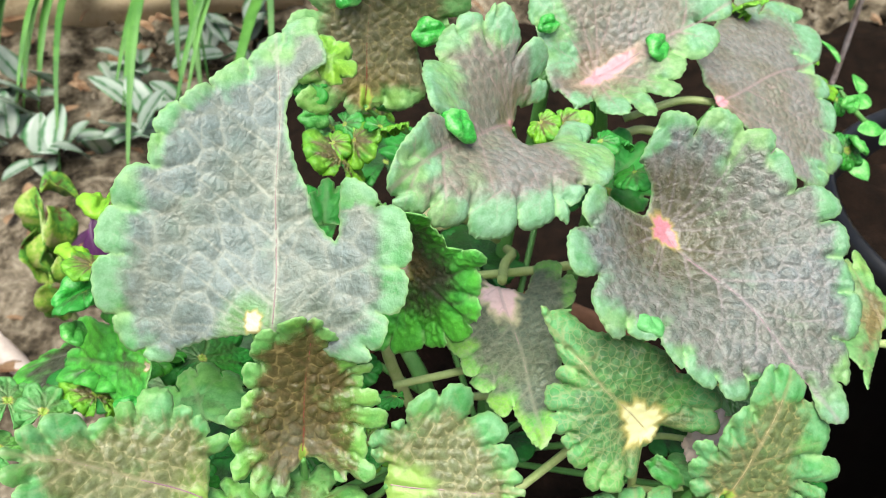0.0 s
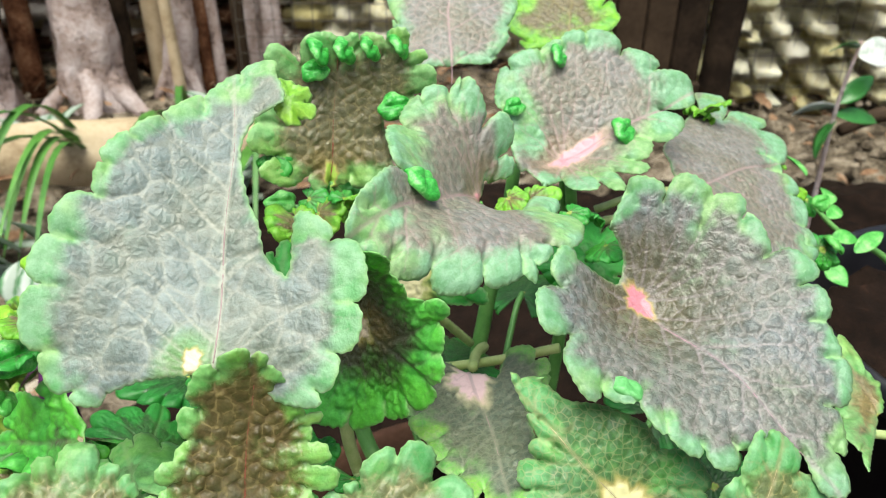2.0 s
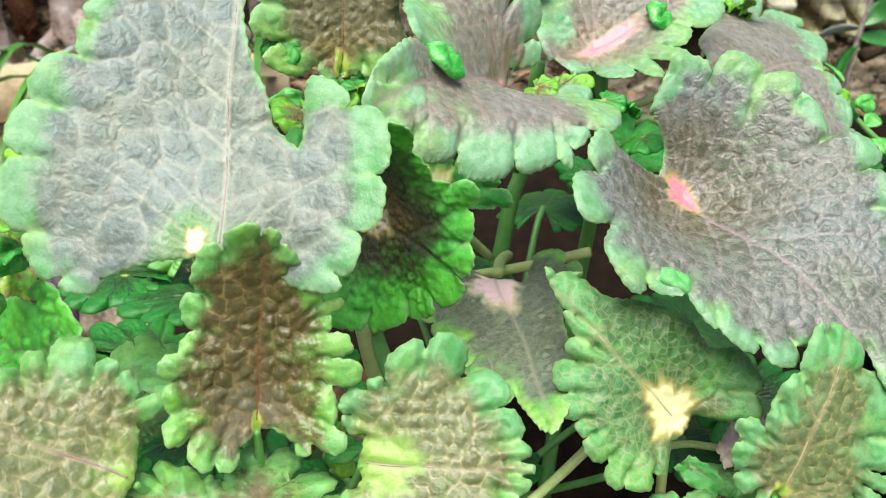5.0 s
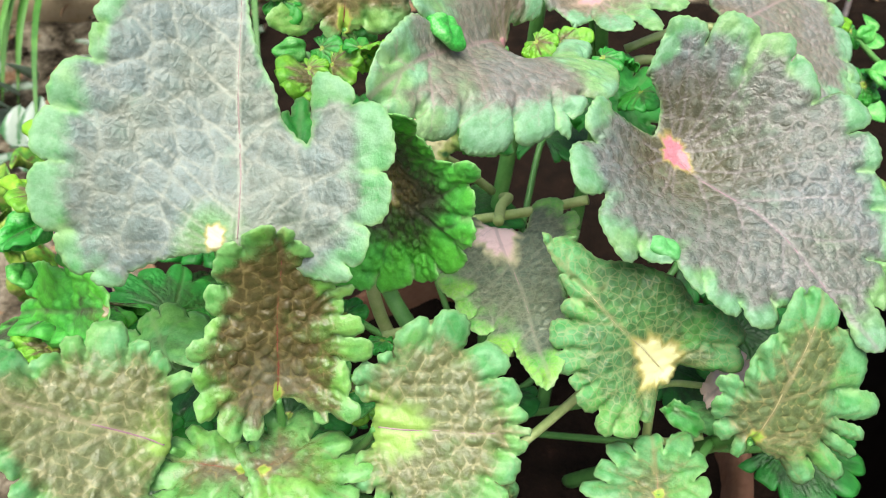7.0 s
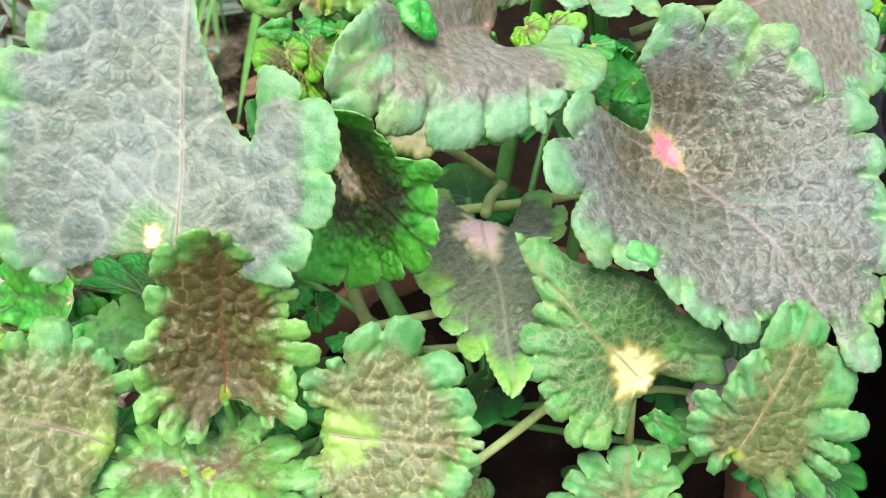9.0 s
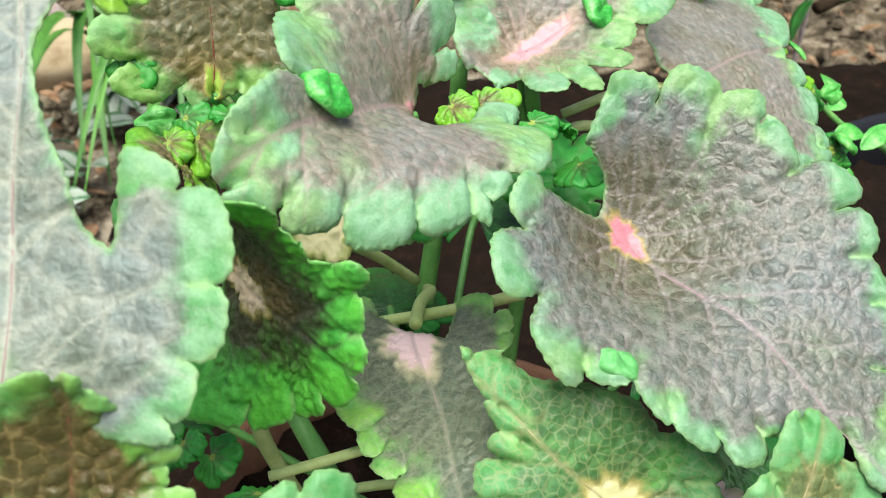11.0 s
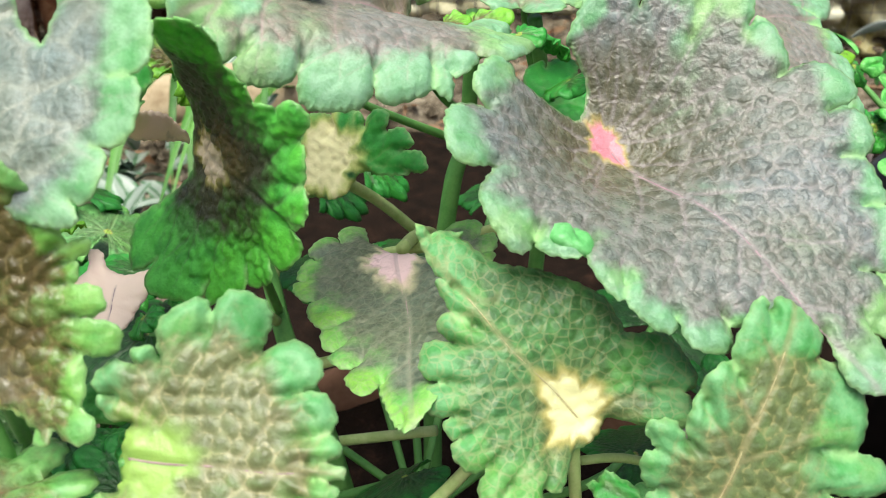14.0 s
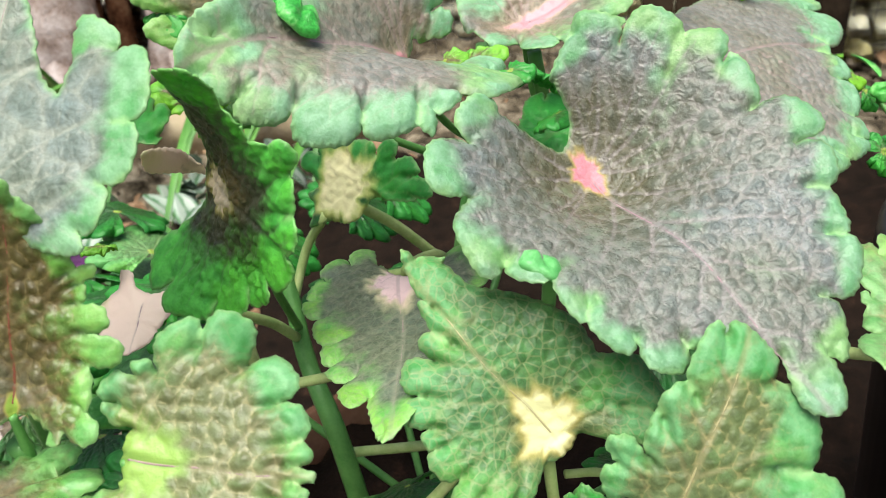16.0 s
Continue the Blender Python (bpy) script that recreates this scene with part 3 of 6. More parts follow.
def leaf_blade(name, at, turn, size, material, label, lobes, bend=None, form=None, foot=(0.0, 0.0), grid=0.001, pucker=0.0012, cells=0.0045, cup=0.0016, wave=0.0007, seed=1, rim=0.016, patch=(0.010, 0.005), notch=0.3, rib=None, ribbed=None, rib_width=0.00032, vein_width=0.0008, deepen=0.0013):
    """One leaf as an even sheet inside its margin: bent as a whole, blistered between its veins, creased at the notches."""
    rng = np.random.default_rng(seed)
    line, green, notches, tips = margin(lobes, deepen) if bend else polar_margin(lobes, notch)
    # even steps round the margin, a little uneven
    loop = np.concatenate([line, line[:1]])
    run = np.concatenate([[0], np.cumsum(np.hypot(*np.diff(loop, axis=0).T))])
    count = int(run[-1] / (grid * 0.8))
    at_run = np.linspace(0, run[-1], count, endpoint=False)
    edge = np.stack([np.interp(at_run, run, loop[:, k]) for k in (0, 1)], -1)
    lush = np.interp(at_run, run, np.concatenate([green, green[:1]]))
    lush = np.convolve(np.pad(lush, 9, mode="wrap"), np.ones(19) / 19, mode="same")[9:-9]
    edge = edge + 0.00022 * np.stack([np.sin(at_run * 1900 + seed), np.cos(at_run * 1500 + 2 * seed)], -1)
    lo, hi = edge.min(0), edge.max(0)
    gx, gy = np.meshgrid(np.arange(lo[0], hi[0], grid), np.arange(lo[1], hi[1], grid * 0.866), indexing="ij")
    gx = gx + 0.5 * grid * (np.arange(gx.shape[1]) % 2)[None, :]
    P = np.stack([gx.ravel(), gy.ravel()], -1) + rng.uniform(-0.12, 0.12, (gx.size, 2)) * grid
    a, b = edge, np.roll(edge, -1, 0)
    inside = np.zeros(len(P), bool)
    for (x0, y0), (x1, y1) in zip(a, b):
        if y0 != y1:
            inside ^= ((P[:, 1] < y0) != (P[:, 1] < y1)) & (P[:, 0] < x0 + (P[:, 1] - y0) * (x1 - x0) / (y1 - y0))
    P = P[inside]

    def to_edge(Q):
        d, who = np.full(len(Q), 9.0), np.zeros(len(Q), int)
        for i, e in enumerate(edge):
            q = np.hypot(Q[:, 0] - e[0], Q[:, 1] - e[1])
            near = q < d
            d[near], who[near] = q[near], i
        return d, who
    P = P[to_edge(P)[0] > 0.62 * grid]
    flat_mesh = delaunay_2d_cdt([Vector(p) for p in np.concatenate([edge, P])], [(i, (i + 1) % count) for i in range(count)], [], 1, 1e-7)
    P = np.array([tuple(v) for v in flat_mesh[0]])
    faces = [tuple(q) if (P[q[1]] - P[q[0]]) @ np.array([[0, 1], [-1, 0]]) @ (P[q[2]] - P[q[0]]) > 0 else tuple(q)[::-1] for q in flat_mesh[2]]
    X, Y = P.T
    rim_gap, who = to_edge(P)
    # the bend of the whole blade
    x, y = X / size, Y / size
    if bend:
        fold = np.sqrt(y * y + 0.0036) - 0.06
        waves = (1, x, y, x * x, x * y, y * y, fold, fold * x, x ** 3, x * x * y, x * y * y, y ** 3, np.exp(-(x * x + y * y) / 0.09))
    else:
        A, r = np.arctan2(Y, X), np.hypot(x, y)
        waves = (r, x, y, r * np.cos(2 * A), r * np.sin(2 * A), r * np.cos(3 * A), r * np.sin(3 * A), r * r, r * r * np.cos(A), r * r * np.sin(A), r * r * np.cos(2 * A), r * r * np.sin(2 * A))
    Z = size * sum(f * v for f, v in zip(bend or form, waves))
    # the midrib, and a side vein to each lobe with two branches
    foot, root = np.array(foot), np.array(rib or foot)
    ahead = X[np.abs(Y) < 0.15 * X]
    end = np.array([ahead.max() if len(ahead) else X.max(), 0.0])
    along = end - root
    normal = np.array([-along[1], along[0]])

    def off_line(st, d, sway, stop=1.0):
        u = np.clip(((P - st) @ d) / (d @ d), 0, stop)
        return np.hypot(*(P - st - u[:, None] * d + sway(u)[:, None] * np.array([-d[1], d[0]])).T), u
    bow = rng.uniform(-0.02, 0.03)
    dist, u = off_line(root, along, lambda u: bow * np.sin(math.pi * u) + 0.006 * np.sin(11 * u))
    vein = np.exp(-(dist / (1.15 * vein_width)) ** 2) * (1.05 - 0.3 * u)
    calm = 1 - 0.8 * np.exp(-(dist / 0.002) ** 2)
    for tip, *_ in tips:
        start = np.clip(((tip - root) @ along - 0.75 * abs((tip - root) @ normal)) / (along @ along), 0.0, 0.85)
        st = root + start * along
        d = tip - st
        turn_way = 1 if (tip - root) @ normal > 0 else -1
        ph = rng.random(3) * 6.28
        w, u = off_line(st, d, lambda u: (0.05 * np.sin(math.pi * u) + 0.014 * np.sin(8 * u + ph[0])) * turn_way, 0.92)
        vein = np.maximum(vein, np.exp(-(w / (vein_width * (1.1 - 0.7 * u))) ** 2) * (0.72 - 0.35 * u))
        for s, way in ((0.42, 0.34), (0.62, -0.30)):
            ds = d * 0.34 + np.array([-d[1], d[0]]) * way
            w, u = off_line(st + d * s, ds, lambda u: 0.05 * np.sin(5 * u + ph[1]), 1.0)
            vein = np.maximum(vein, np.exp(-(w / (vein_width * 0.6)) ** 2) * (0.5 - 0.2 * u))
    # blisters between the small veins, of uneven size and height
    bend_ph = rng.random(6) * 6.28
    Q = P + 0.16 * cells * np.stack([np.sin(Y / cells * 1.7 + bend_ph[0]) + np.sin(X / cells * 0.9 + bend_ph[1]), np.sin(X / cells * 1.6 + bend_ph[2]) + np.sin(Y / cells * 0.8 + bend_ph[3])], -1)
    crowns, tall = [], None
    for size_of in (cells, cells * 0.5):
        cols, rows = (np.ceil((hi - lo) / size_of) + 1).astype(int)
        d1, d2, top = np.full(len(P), 9.0), np.full(len(P), 9.0), np.ones(len(P))
        for i in range(cols):
            for j in range(rows):
                c = lo + size_of * np.array([i + 0.5 * (j % 2) + rng.uniform(-0.42, 0.42), j + rng.uniform(-0.42, 0.42)])
                q = np.hypot(Q[:, 0] - c[0], Q[:, 1] - c[1])
                h = rng.uniform(0.35, 1.35)
                near = q < d1
                d2 = np.minimum(d2, np.maximum(q, d1))
                d1, top = np.where(near, q, d1), np.where(near, h, top)
        crowns.append(np.clip((d2 - d1) / size_of * 1.25, 0, 1))
        tall = top if tall is None else tall
    dome = 1 - (1 - crowns[0]) ** 2
    patchy = 0.75 + 0.28 * np.sin(X * 170 + bend_ph[4]) * np.sin(Y * 150 + bend_ph[5]) + 0.22 * np.sin(X * 80 + Y * 110 + bend_ph[2])
    soft = np.clip(rim_gap / 0.010 + 0.10, 0.10, 1) * patchy * calm
    Z = Z + pucker * soft * (tall * (dome - 0.55) + 0.22 * (1 - (1 - crowns[1]) ** 2 - 0.5)) - 0.55 * pucker * np.clip(vein, 0, 0.8)
    # lobes: a crease in from each notch, the rim turned down
    crease = np.zeros(len(P))
    for q, way in notches:
        k = np.clip((P - q) @ way, 0, 0.008)
        w = np.hypot(*(P - q - k[:, None] * way).T)
        crease = np.maximum(crease, np.exp(-(w / 0.0011) ** 2) * (1 - k / 0.008))
    Z = Z - cup * crease - 0.8 * cup * np.exp(-(rim_gap / 0.0016) ** 2)
    ph = rng.random(4) * 6.28
    th = np.arctan2(Y, X - 0.3 * end[0])
    Z = Z + wave * np.exp(-rim_gap / 0.008) * (np.sin(5 * th + ph[0]) + 0.8 * np.sin(9 * th + ph[1]) + 0.7 * np.sin(16 * th + ph[2]))
    ob = mesh_object(name, np.stack([X, Y, Z], -1), faces, material, None, label)
    col = np.zeros((len(P), 4), np.float32)
    near_rim = np.clip(1 - rim_gap / (rim * np.maximum(lush[who], 0.05)) - 0.25 * crease, 0, 1)
    if bend:
        # each lobe is green from its tip inwards, the heart's colour reaches out between them
        near_rim *= 0.55
        for tip, mid, w, wide in tips:
            out = (tip - mid) / max(np.hypot(*(tip - mid)), 1e-5)
            deep = max(np.hypot(*(tip - mid)), 0.55 * wide) * rim / 0.0080
            rise = 1.75 - 1.7 * ((tip - P) @ out) / deep
            side = np.abs((P - mid) @ np.array([-out[1], out[0]])) / max(wide, 0.004)
            near_rim = np.maximum(near_rim, np.clip(rise, 0, 1.0) * np.clip((0.72 - side) / 0.25, 0, 1) * np.clip(1.8 - np.hypot(*(P - tip).T) / max(deep, 0.6 * wide), 0, 1))
    col[:, 0] = near_rim
    col[:, 1] = np.clip(vein, 0, 1)
    th = np.arctan2(Y - foot[1], X - foot[0] - patch[0] * 0.3)
    ragged = 1 + 0.12 * np.sin(4 * th + ph[0]) + 0.10 * np.sin(9 * th + ph[1]) + 0.07 * np.sin(17 * th + ph[2])
    col[:, 2] = np.exp(-(((X - foot[0] - patch[0] * 0.5) / patch[0]) ** 2 + ((Y - foot[1]) / patch[1]) ** 2) / ragged ** 2)
    col[:, 3] = crowns[0]
    ob.data.color_attributes.new("blade", "FLOAT_COLOR", "POINT").data.foreach_set("color", col.ravel())
    ob.data.attributes.new("brink", "FLOAT", "POINT").data.foreach_set("value", np.exp(-(rim_gap / 0.0007) ** 2).astype(np.float32))
    ob.matrix_world = pose(*at, *turn)
    so = ob.modifiers.new("thickness", "SOLIDIFY")
    so.thickness, so.offset = 0.0005, -1
    if ribbed:
        path, thick = [], []
        for i in range(15):
            t = 0.03 + 0.8 * i / 14
            q = root + t * along - normal * (bow * math.sin(math.pi * t) + 0.006 * math.sin(11 * t))
            k = np.argmin((X - q[0]) ** 2 + (Y - q[1]) ** 2)
            path.append((float(q[0]), float(q[1]), float(Z[k]) - 0.5 * rib_width))
            thick.append(rib_width * (1.05 - 0.7 * t))
        rod("midrib", path, thick, ribbed, ob, "", 6)
    return ob


# ---- leaf forms: base, turn, length, bend and the lobes of the margin (degrees, millimetres)
LEAF_FORMS = {
    "A": dict(at=(-0.0643, 0.1762, 0.5867), turn=(7.2, -40.3, 85.9), size=0.085, bend=(-0.111, 0.149, -0.036, -0.072, 0.115, 0.083, 0.152, 0.069, -0.003, 0.008, 0.007, -0.006, 0.088),
        lobes=[(-2.5, -0.5), (-5.2, 15.0), (-11.1, 26.7, -13.7, 32.2), (-10.5, 36.9, -4.9, 45.5), (1.5, 43.3, 10.6, 52.7), (21.0, 45.4, 30.5, 51.9), (36.8, 42.4, 43.8, 47.5), (52.3, 35.7, 57.0, 37.5), (63.5, 35.1, 69.7, 34.4), (73.8, 28.0, 78.3, 25.3), (82.1, 19.4, 89.0, 14.9), (90.4, 7.9), (89.3, 7.9, 100.3, 2.8), (102.2, -2.9, 109.2, -8.7), (104.2, -14.6), (93.5, -18.9), (86.7, -9.9), (76.6, -6.1), (68.0, -7.2), (55.5, -11.2), (47.8, -15.4), (38.6, -17.9), (33.6, -22.1), (30.9, -26.1), (36.3, -27.1), (40.2, -28.3, 46.6, -26.5), (49.9, -28.6, 51.5, -34.0), (43.5, -40.8, 32.8, -52.0), (21.8, -44.8, 14.5, -51.5), (5.8, -42.8, -0.7, -45.1), (-6.1, -39.4, -10.5, -35.9), (-2.9, -22.4), (-2.3, -7.0)]),
    "F": dict(at=(0.1003, 0.2652, 0.5454), turn=(13.5, 26.5, -50.9), size=0.11, bend=(0.234, -0.102, 0.008, 0.024, -0.013, 0.063, 0.084, -0.060, 0.001, -0.006, -0.008, 0.003, -0.251),
        lobes=[(-12.3, -5.0), (-22.1, -16.8), (-27.8, -20.9, -31.3, -30.1), (-20.0, -38.1, -13.0, -56.0), (-1.5, -48.7, 19.8, -59.5), (20.4, -49.1, 30.4, -49.0), (30.2, -39.0, 45.7, -43.2), (45.7, -37.9, 58.8, -38.9), (60.5, -31.8, 72.9, -28.7), (67.6, -19.5, 71.8, -16.4), (73.5, -11.6, 78.4, -11.3), (84.8, 0.5, 103.9, 1.0), (91.9, 13.2, 90.3, 19.8), (77.3, 23.1, 76.0, 37.4), (63.6, 38.0, 61.2, 44.8), (48.6, 42.8, 47.5, 51.9), (34.6, 50.3, 30.1, 59.3), (16.5, 48.0, 7.0, 52.3), (-2.0, 50.4, -13.2, 50.2), (-10.9, 36.1, -26.0, 43.1), (-28.6, 28.0, -38.5, 25.0), (-39.8, 16.2, -36.2, 9.8), (-31.1, 3.8), (-20.4, 4.3), (-14.6, 0.5)]),
    "C": dict(at=(0.0337, 0.3117, 0.5707), turn=(-31.2, -9.1, -129.4), size=0.05, bend=(0.136, 0.001, -0.073, 0.274, 0.611, -0.158, 0.749, 0.011, -0.118, -0.546, -0.499, 0.035, -0.146),
        lobes=[(20.4, 12.2), (-3.5, -2.5), (-6.1, -6.3), (-12.4, -5.1, -21.3, -4.3), (-16.3, -11.8, -20.6, -17.4), (-8.5, -25.1, -6.6, -38.5), (-3.1, -42.8, 0.5, -44.4), (5.5, -38.7, 9.4, -48.4), (16.1, -45.4, 22.5, -47.4), (32.9, -37.3, 54.0, -30.4), (58.9, -14.2, 84.4, -11.4), (85.1, -5.4, 94.7, -5.4), (94.9, 3.4, 94.7, 9.1), (84.4, 13.5, 83.4, 22.6), (70.9, 22.7, 68.3, 37.7), (54.6, 34.9, 50.6, 45.6), (36.9, 40.0, 40.0, 51.2), (34.6, 45.6, 30.9, 47.1), (23.7, 43.1, -5.9, 43.4), (-14.1, 28.7, -26.2, 19.2), (-4.1, 17.0), (14.6, 14.9)]),
    "B": dict(at=(-0.0367, 0.3213, 0.5736), turn=(23.6, -71.4, 74.1), size=0.055, bend=(-0.000, -0.311, 0.249, 0.207, -0.227, 0.185, 0.145, -0.026, 0.025, -0.013, 0.002, -0.013, -0.043),
        lobes=[(-0.4, -0.1), (-6.4, 3.3, -3.7, 7.6), (2.3, 9.7, 0.9, 29.1), (10.2, 26.9, 20.6, 37.6), (23.6, 24.3, 35.0, 36.6), (42.9, 23.7, 59.6, 30.4), (53.1, 17.2, 67.4, 8.0), (57.0, -0.8, 67.5, -4.5), (64.6, -10.0, 69.0, -15.3), (62.2, -21.7, 72.6, -27.1), (62.4, -31.8, 62.4, -39.3), (57.0, -34.9, 52.7, -44.7), (44.1, -37.4, 37.2, -34.3), (40.6, -28.9), (29.6, -23.3), (18.0, -26.8), (10.3, -29.9, -1.6, -18.6), (1.6, -9.8, -2.0, -5.5)]),
    "D": dict(at=(0.0757, 0.3510, 0.5700), turn=(34.0, -15.3, 26.5), size=0.085, bend=(0.149, -0.163, -0.244, 0.020, 0.231, 0.118, 0.211, 0.064, 0.000, 0.013, 0.010, 0.001, -0.147),
        lobes=[(-20.5, -9.9), (-21.7, 0.9), (-26.0, 4.3, -17.7, 28.1), (-15.1, 35.2, -10.6, 48.7), (0.6, 53.8, 10.4, 57.7), (17.6, 49.8, 26.1, 55.6), (31.3, 51.5, 40.2, 55.4), (44.6, 48.2, 54.8, 48.7), (59.5, 35.5, 71.8, 28.1), (71.4, 19.6, 85.2, 0.3), (62.8, -0.3, 60.3, -17.3), (39.1, -8.7, 38.4, -19.4), (25.2, -19.3, 26.9, -29.5), (13.8, -21.4, 6.0, -34.1), (4.4, -17.9, -6.1, -25.5), (-8.1, -10.2, -16.5, -11.5)]),
    "E": dict(at=(0.1445, 0.3602, 0.5495), turn=(23.6, 11.6, 40.9), size=0.09, bend=(-0.004, 0.072, 0.032, -0.022, -0.004, -0.099, -0.067, -0.028, -0.002, -0.000, -0.009, 0.002, -0.008),
        lobes=[(1.7, -2.0), (6.5, 10.8), (13.6, 25.6), (20.5, 33.4), (59.3, 48.6), (78.6, 55.4), (88.4, 57.5, 144.1, 73.6), (104.9, 47.1, 147.8, 43.9), (127.0, 32.3, 128.4, 9.2), (95.6, 10.6, 105.1, -0.5), (86.9, -0.7, 101.0, -13.4), (85.9, -21.5, 91.4, -33.9), (73.3, -38.4, 83.0, -49.9), (69.4, -51.5, 73.5, -59.0), (50.1, -56.7, 52.6, -64.2), (32.0, -59.3), (17.6, -43.5), (11.7, -21.0), (4.5, -8.0)]),
    "G": dict(at=(-0.0138, 0.2342, 0.5566), turn=(90.3, 12.3, -30.2), size=0.045, bend=(-0.050, 0.368, -0.053, -0.055, -0.202, 0.419, 0.040, -0.422, 0.015, -0.069, -0.103, -0.013, 0.044),
        lobes=[(-21.8, -9.6), (-19.2, -15.7), (-22.5, -23.8), (-27.7, -31.0, -28.1, -40.9), (-16.6, -40.6, -4.7, -44.7), (4.6, -37.6, 14.9, -36.1), (16.8, -26.0, 25.9, -25.6), (25.9, -17.1, 35.9, -10.2), (31.2, -3.4, 36.3, 6.1), (29.4, 7.6, 32.4, 14.6), (27.3, 19.4, 27.5, 30.1), (20.2, 25.5, 15.4, 26.6), (13.0, 24.7, 13.0, 29.0), (11.2, 30.5, 8.2, 33.5), (5.8, 33.4, 6.6, 40.9), (6.2, 42.8, 7.7, 47.8), (5.1, 46.8, 5.1, 49.7), (0.4, 46.3, -2.6, 47.3), (-12.0, 38.0), (-20.0, 24.0), (-25.0, 10.0), (-26.5, -2.0)]),
    "GG": dict(at=(-0.0351, 0.2490, 0.5585), turn=(114.9, 37.9, 90.4), size=0.03, bend=(0.0, 0.0, 0.0, 0.0, 0.0, -0.4, 0.0, 0.0, 0.0, 0.0, 0.0, 0.0, 0.03),
        lobes=[(22.1, 0.5), (18.4, 0.4), (1.7, -2.6), (-13.1, -6.3), (-20.2, -4.4), (-24.1, -1.8), (-22.1, 0.4), (-13.2, 3.1), (-3.2, 4.8), (7.7, 3.8), (19.6, 2.7)]),
    "H": dict(at=(0.0278, 0.2784, 0.4960), turn=(17.5, -8.2, -82.7), size=0.075, bend=(-0.032, -0.104, -0.121, 0.047, -0.008, 0.076, 0.103, 0.038, 0.020, -0.002, 0.005, -0.001, 0.040),
        lobes=[(-0.0, 1.2), (-3.9, -3.6), (-18.1, -10.8, -30.4, -17.9), (-18.6, -21.6, -18.7, -29.1), (-7.6, -30.8, -1.1, -35.6), (6.6, -34.5, 14.4, -37.0), (20.8, -30.0, 34.9, -30.1), (39.3, -22.4, 46.7, -26.7), (52.0, -22.1, 61.4, -22.1), (61.3, -15.3, 77.5, -15.9), (73.4, -8.7, 92.7, -5.7), (95.2, -2.9, 98.6, 1.7), (81.1, 7.9), (64.5, 15.8), (37.9, 19.8), (22.5, 25.8, 19.7, 33.7), (13.7, 31.2, 10.8, 36.8), (3.1, 31.8, -8.4, 27.7), (-3.8, 18.3), (7.9, 11.1)]),
    "I": dict(at=(0.0884, 0.1971, 0.4912), turn=(-37.5, -42.8, 154.0), size=0.065, bend=(0.176, -0.155, 0.120, -0.050, -0.143, -0.042, 0.028, -0.092, 0.006, -0.008, -0.010, 0.001, -0.157),
        lobes=[(-3.2, 8.0), (-6.5, 17.9), (-5.1, 23.1, 0.5, 31.2), (3.0, 30.1, 6.4, 35.5), (11.6, 30.8, 20.0, 33.5), (23.0, 30.0, 27.4, 30.2), (29.0, 28.0, 36.6, 28.7), (37.2, 22.4, 45.7, 22.0), (44.6, 13.0, 50.1, 10.3), (44.7, 4.7, 56.3, 5.1), (56.4, 1.3, 70.7, -1.0), (71.0, -5.2, 65.6, -9.4), (62.0, -10.6), (51.3, -11.9), (39.3, -21.3), (22.6, -28.7), (9.9, -29.4, -9.6, -33.7), (-8.5, -23.6, -17.8, -25.0), (-14.6, -15.4), (-12.7, -12.8), (-4.5, -6.8), (-5.7, -2.2), (-5.1, 3.9)]),
    "J": dict(at=(-0.0513, 0.1581, 0.5333), turn=(29.1, -65.4, 77.0), size=0.055, bend=(0.170, -0.568, -0.074, 0.473, -0.096, 0.048, 0.172, -0.010, 0.065, -0.006, -0.004, -0.002, -0.162),
        lobes=[(-2.3, 1.1), (-6.2, 5.3, -8.6, 9.0), (-6.0, 12.0, -6.4, 16.5), (-0.5, 19.6, 2.8, 26.0), (6.9, 21.6, 11.2, 26.3), (15.6, 23.9, 21.8, 27.6), (22.9, 21.0, 27.3, 21.6), (30.4, 16.2, 38.0, 22.0), (41.5, 16.4, 53.2, 18.0), (55.7, 11.3, 63.3, 7.1), (60.1, 1.7, 62.1, -1.2), (57.3, -2.9, 55.7, -6.9), (51.1, -9.1, 44.5, -15.4), (39.4, -15.2, 40.5, -22.5), (36.0, -17.8, 34.3, -19.7), (31.0, -17.6, 28.0, -25.5), (23.3, -20.0, 19.3, -29.2), (14.3, -19.5, 8.9, -21.8), (3.0, -19.4, -0.4, -24.6), (-3.5, -16.1, -5.4, -11.7), (-3.3, -11.0), (-0.5, -4.7)]),
    "K": dict(at=(-0.0824, 0.1421, 0.5338), turn=(-23.0, -20.3, 177.2), size=0.06, bend=(-0.028, -0.133, -0.227, 0.326, 0.286, 0.098, 0.102, -0.059, 0.036, 0.018, -0.004, -0.004, -0.094),
        lobes=[(0.1, -0.3), (1.6, -8.0), (2.5, -15.4, -1.7, -21.0), (6.8, -20.2, 8.2, -25.4), (12.9, -25.6, 17.2, -28.9), (19.7, -25.3, 28.4, -32.9), (32.2, -22.5, 37.3, -25.4), (38.9, -19.7, 43.9, -16.8), (45.7, -12.4, 56.7, -15.8), (58.3, -7.5, 64.5, -8.7), (63.1, -2.0, 68.0, 0.3), (63.1, 1.9, 64.5, 8.3), (58.3, 7.1, 56.7, 15.0), (45.7, 11.8, 43.9, 16.0), (38.9, 18.7, 37.3, 24.1), (32.2, 21.4, 28.4, 31.3), (19.7, 24.0, 17.2, 27.5), (12.9, 24.3, 8.2, 24.1), (6.8, 19.2, -1.7, 19.9), (2.5, 14.6), (1.6, 7.6)]),
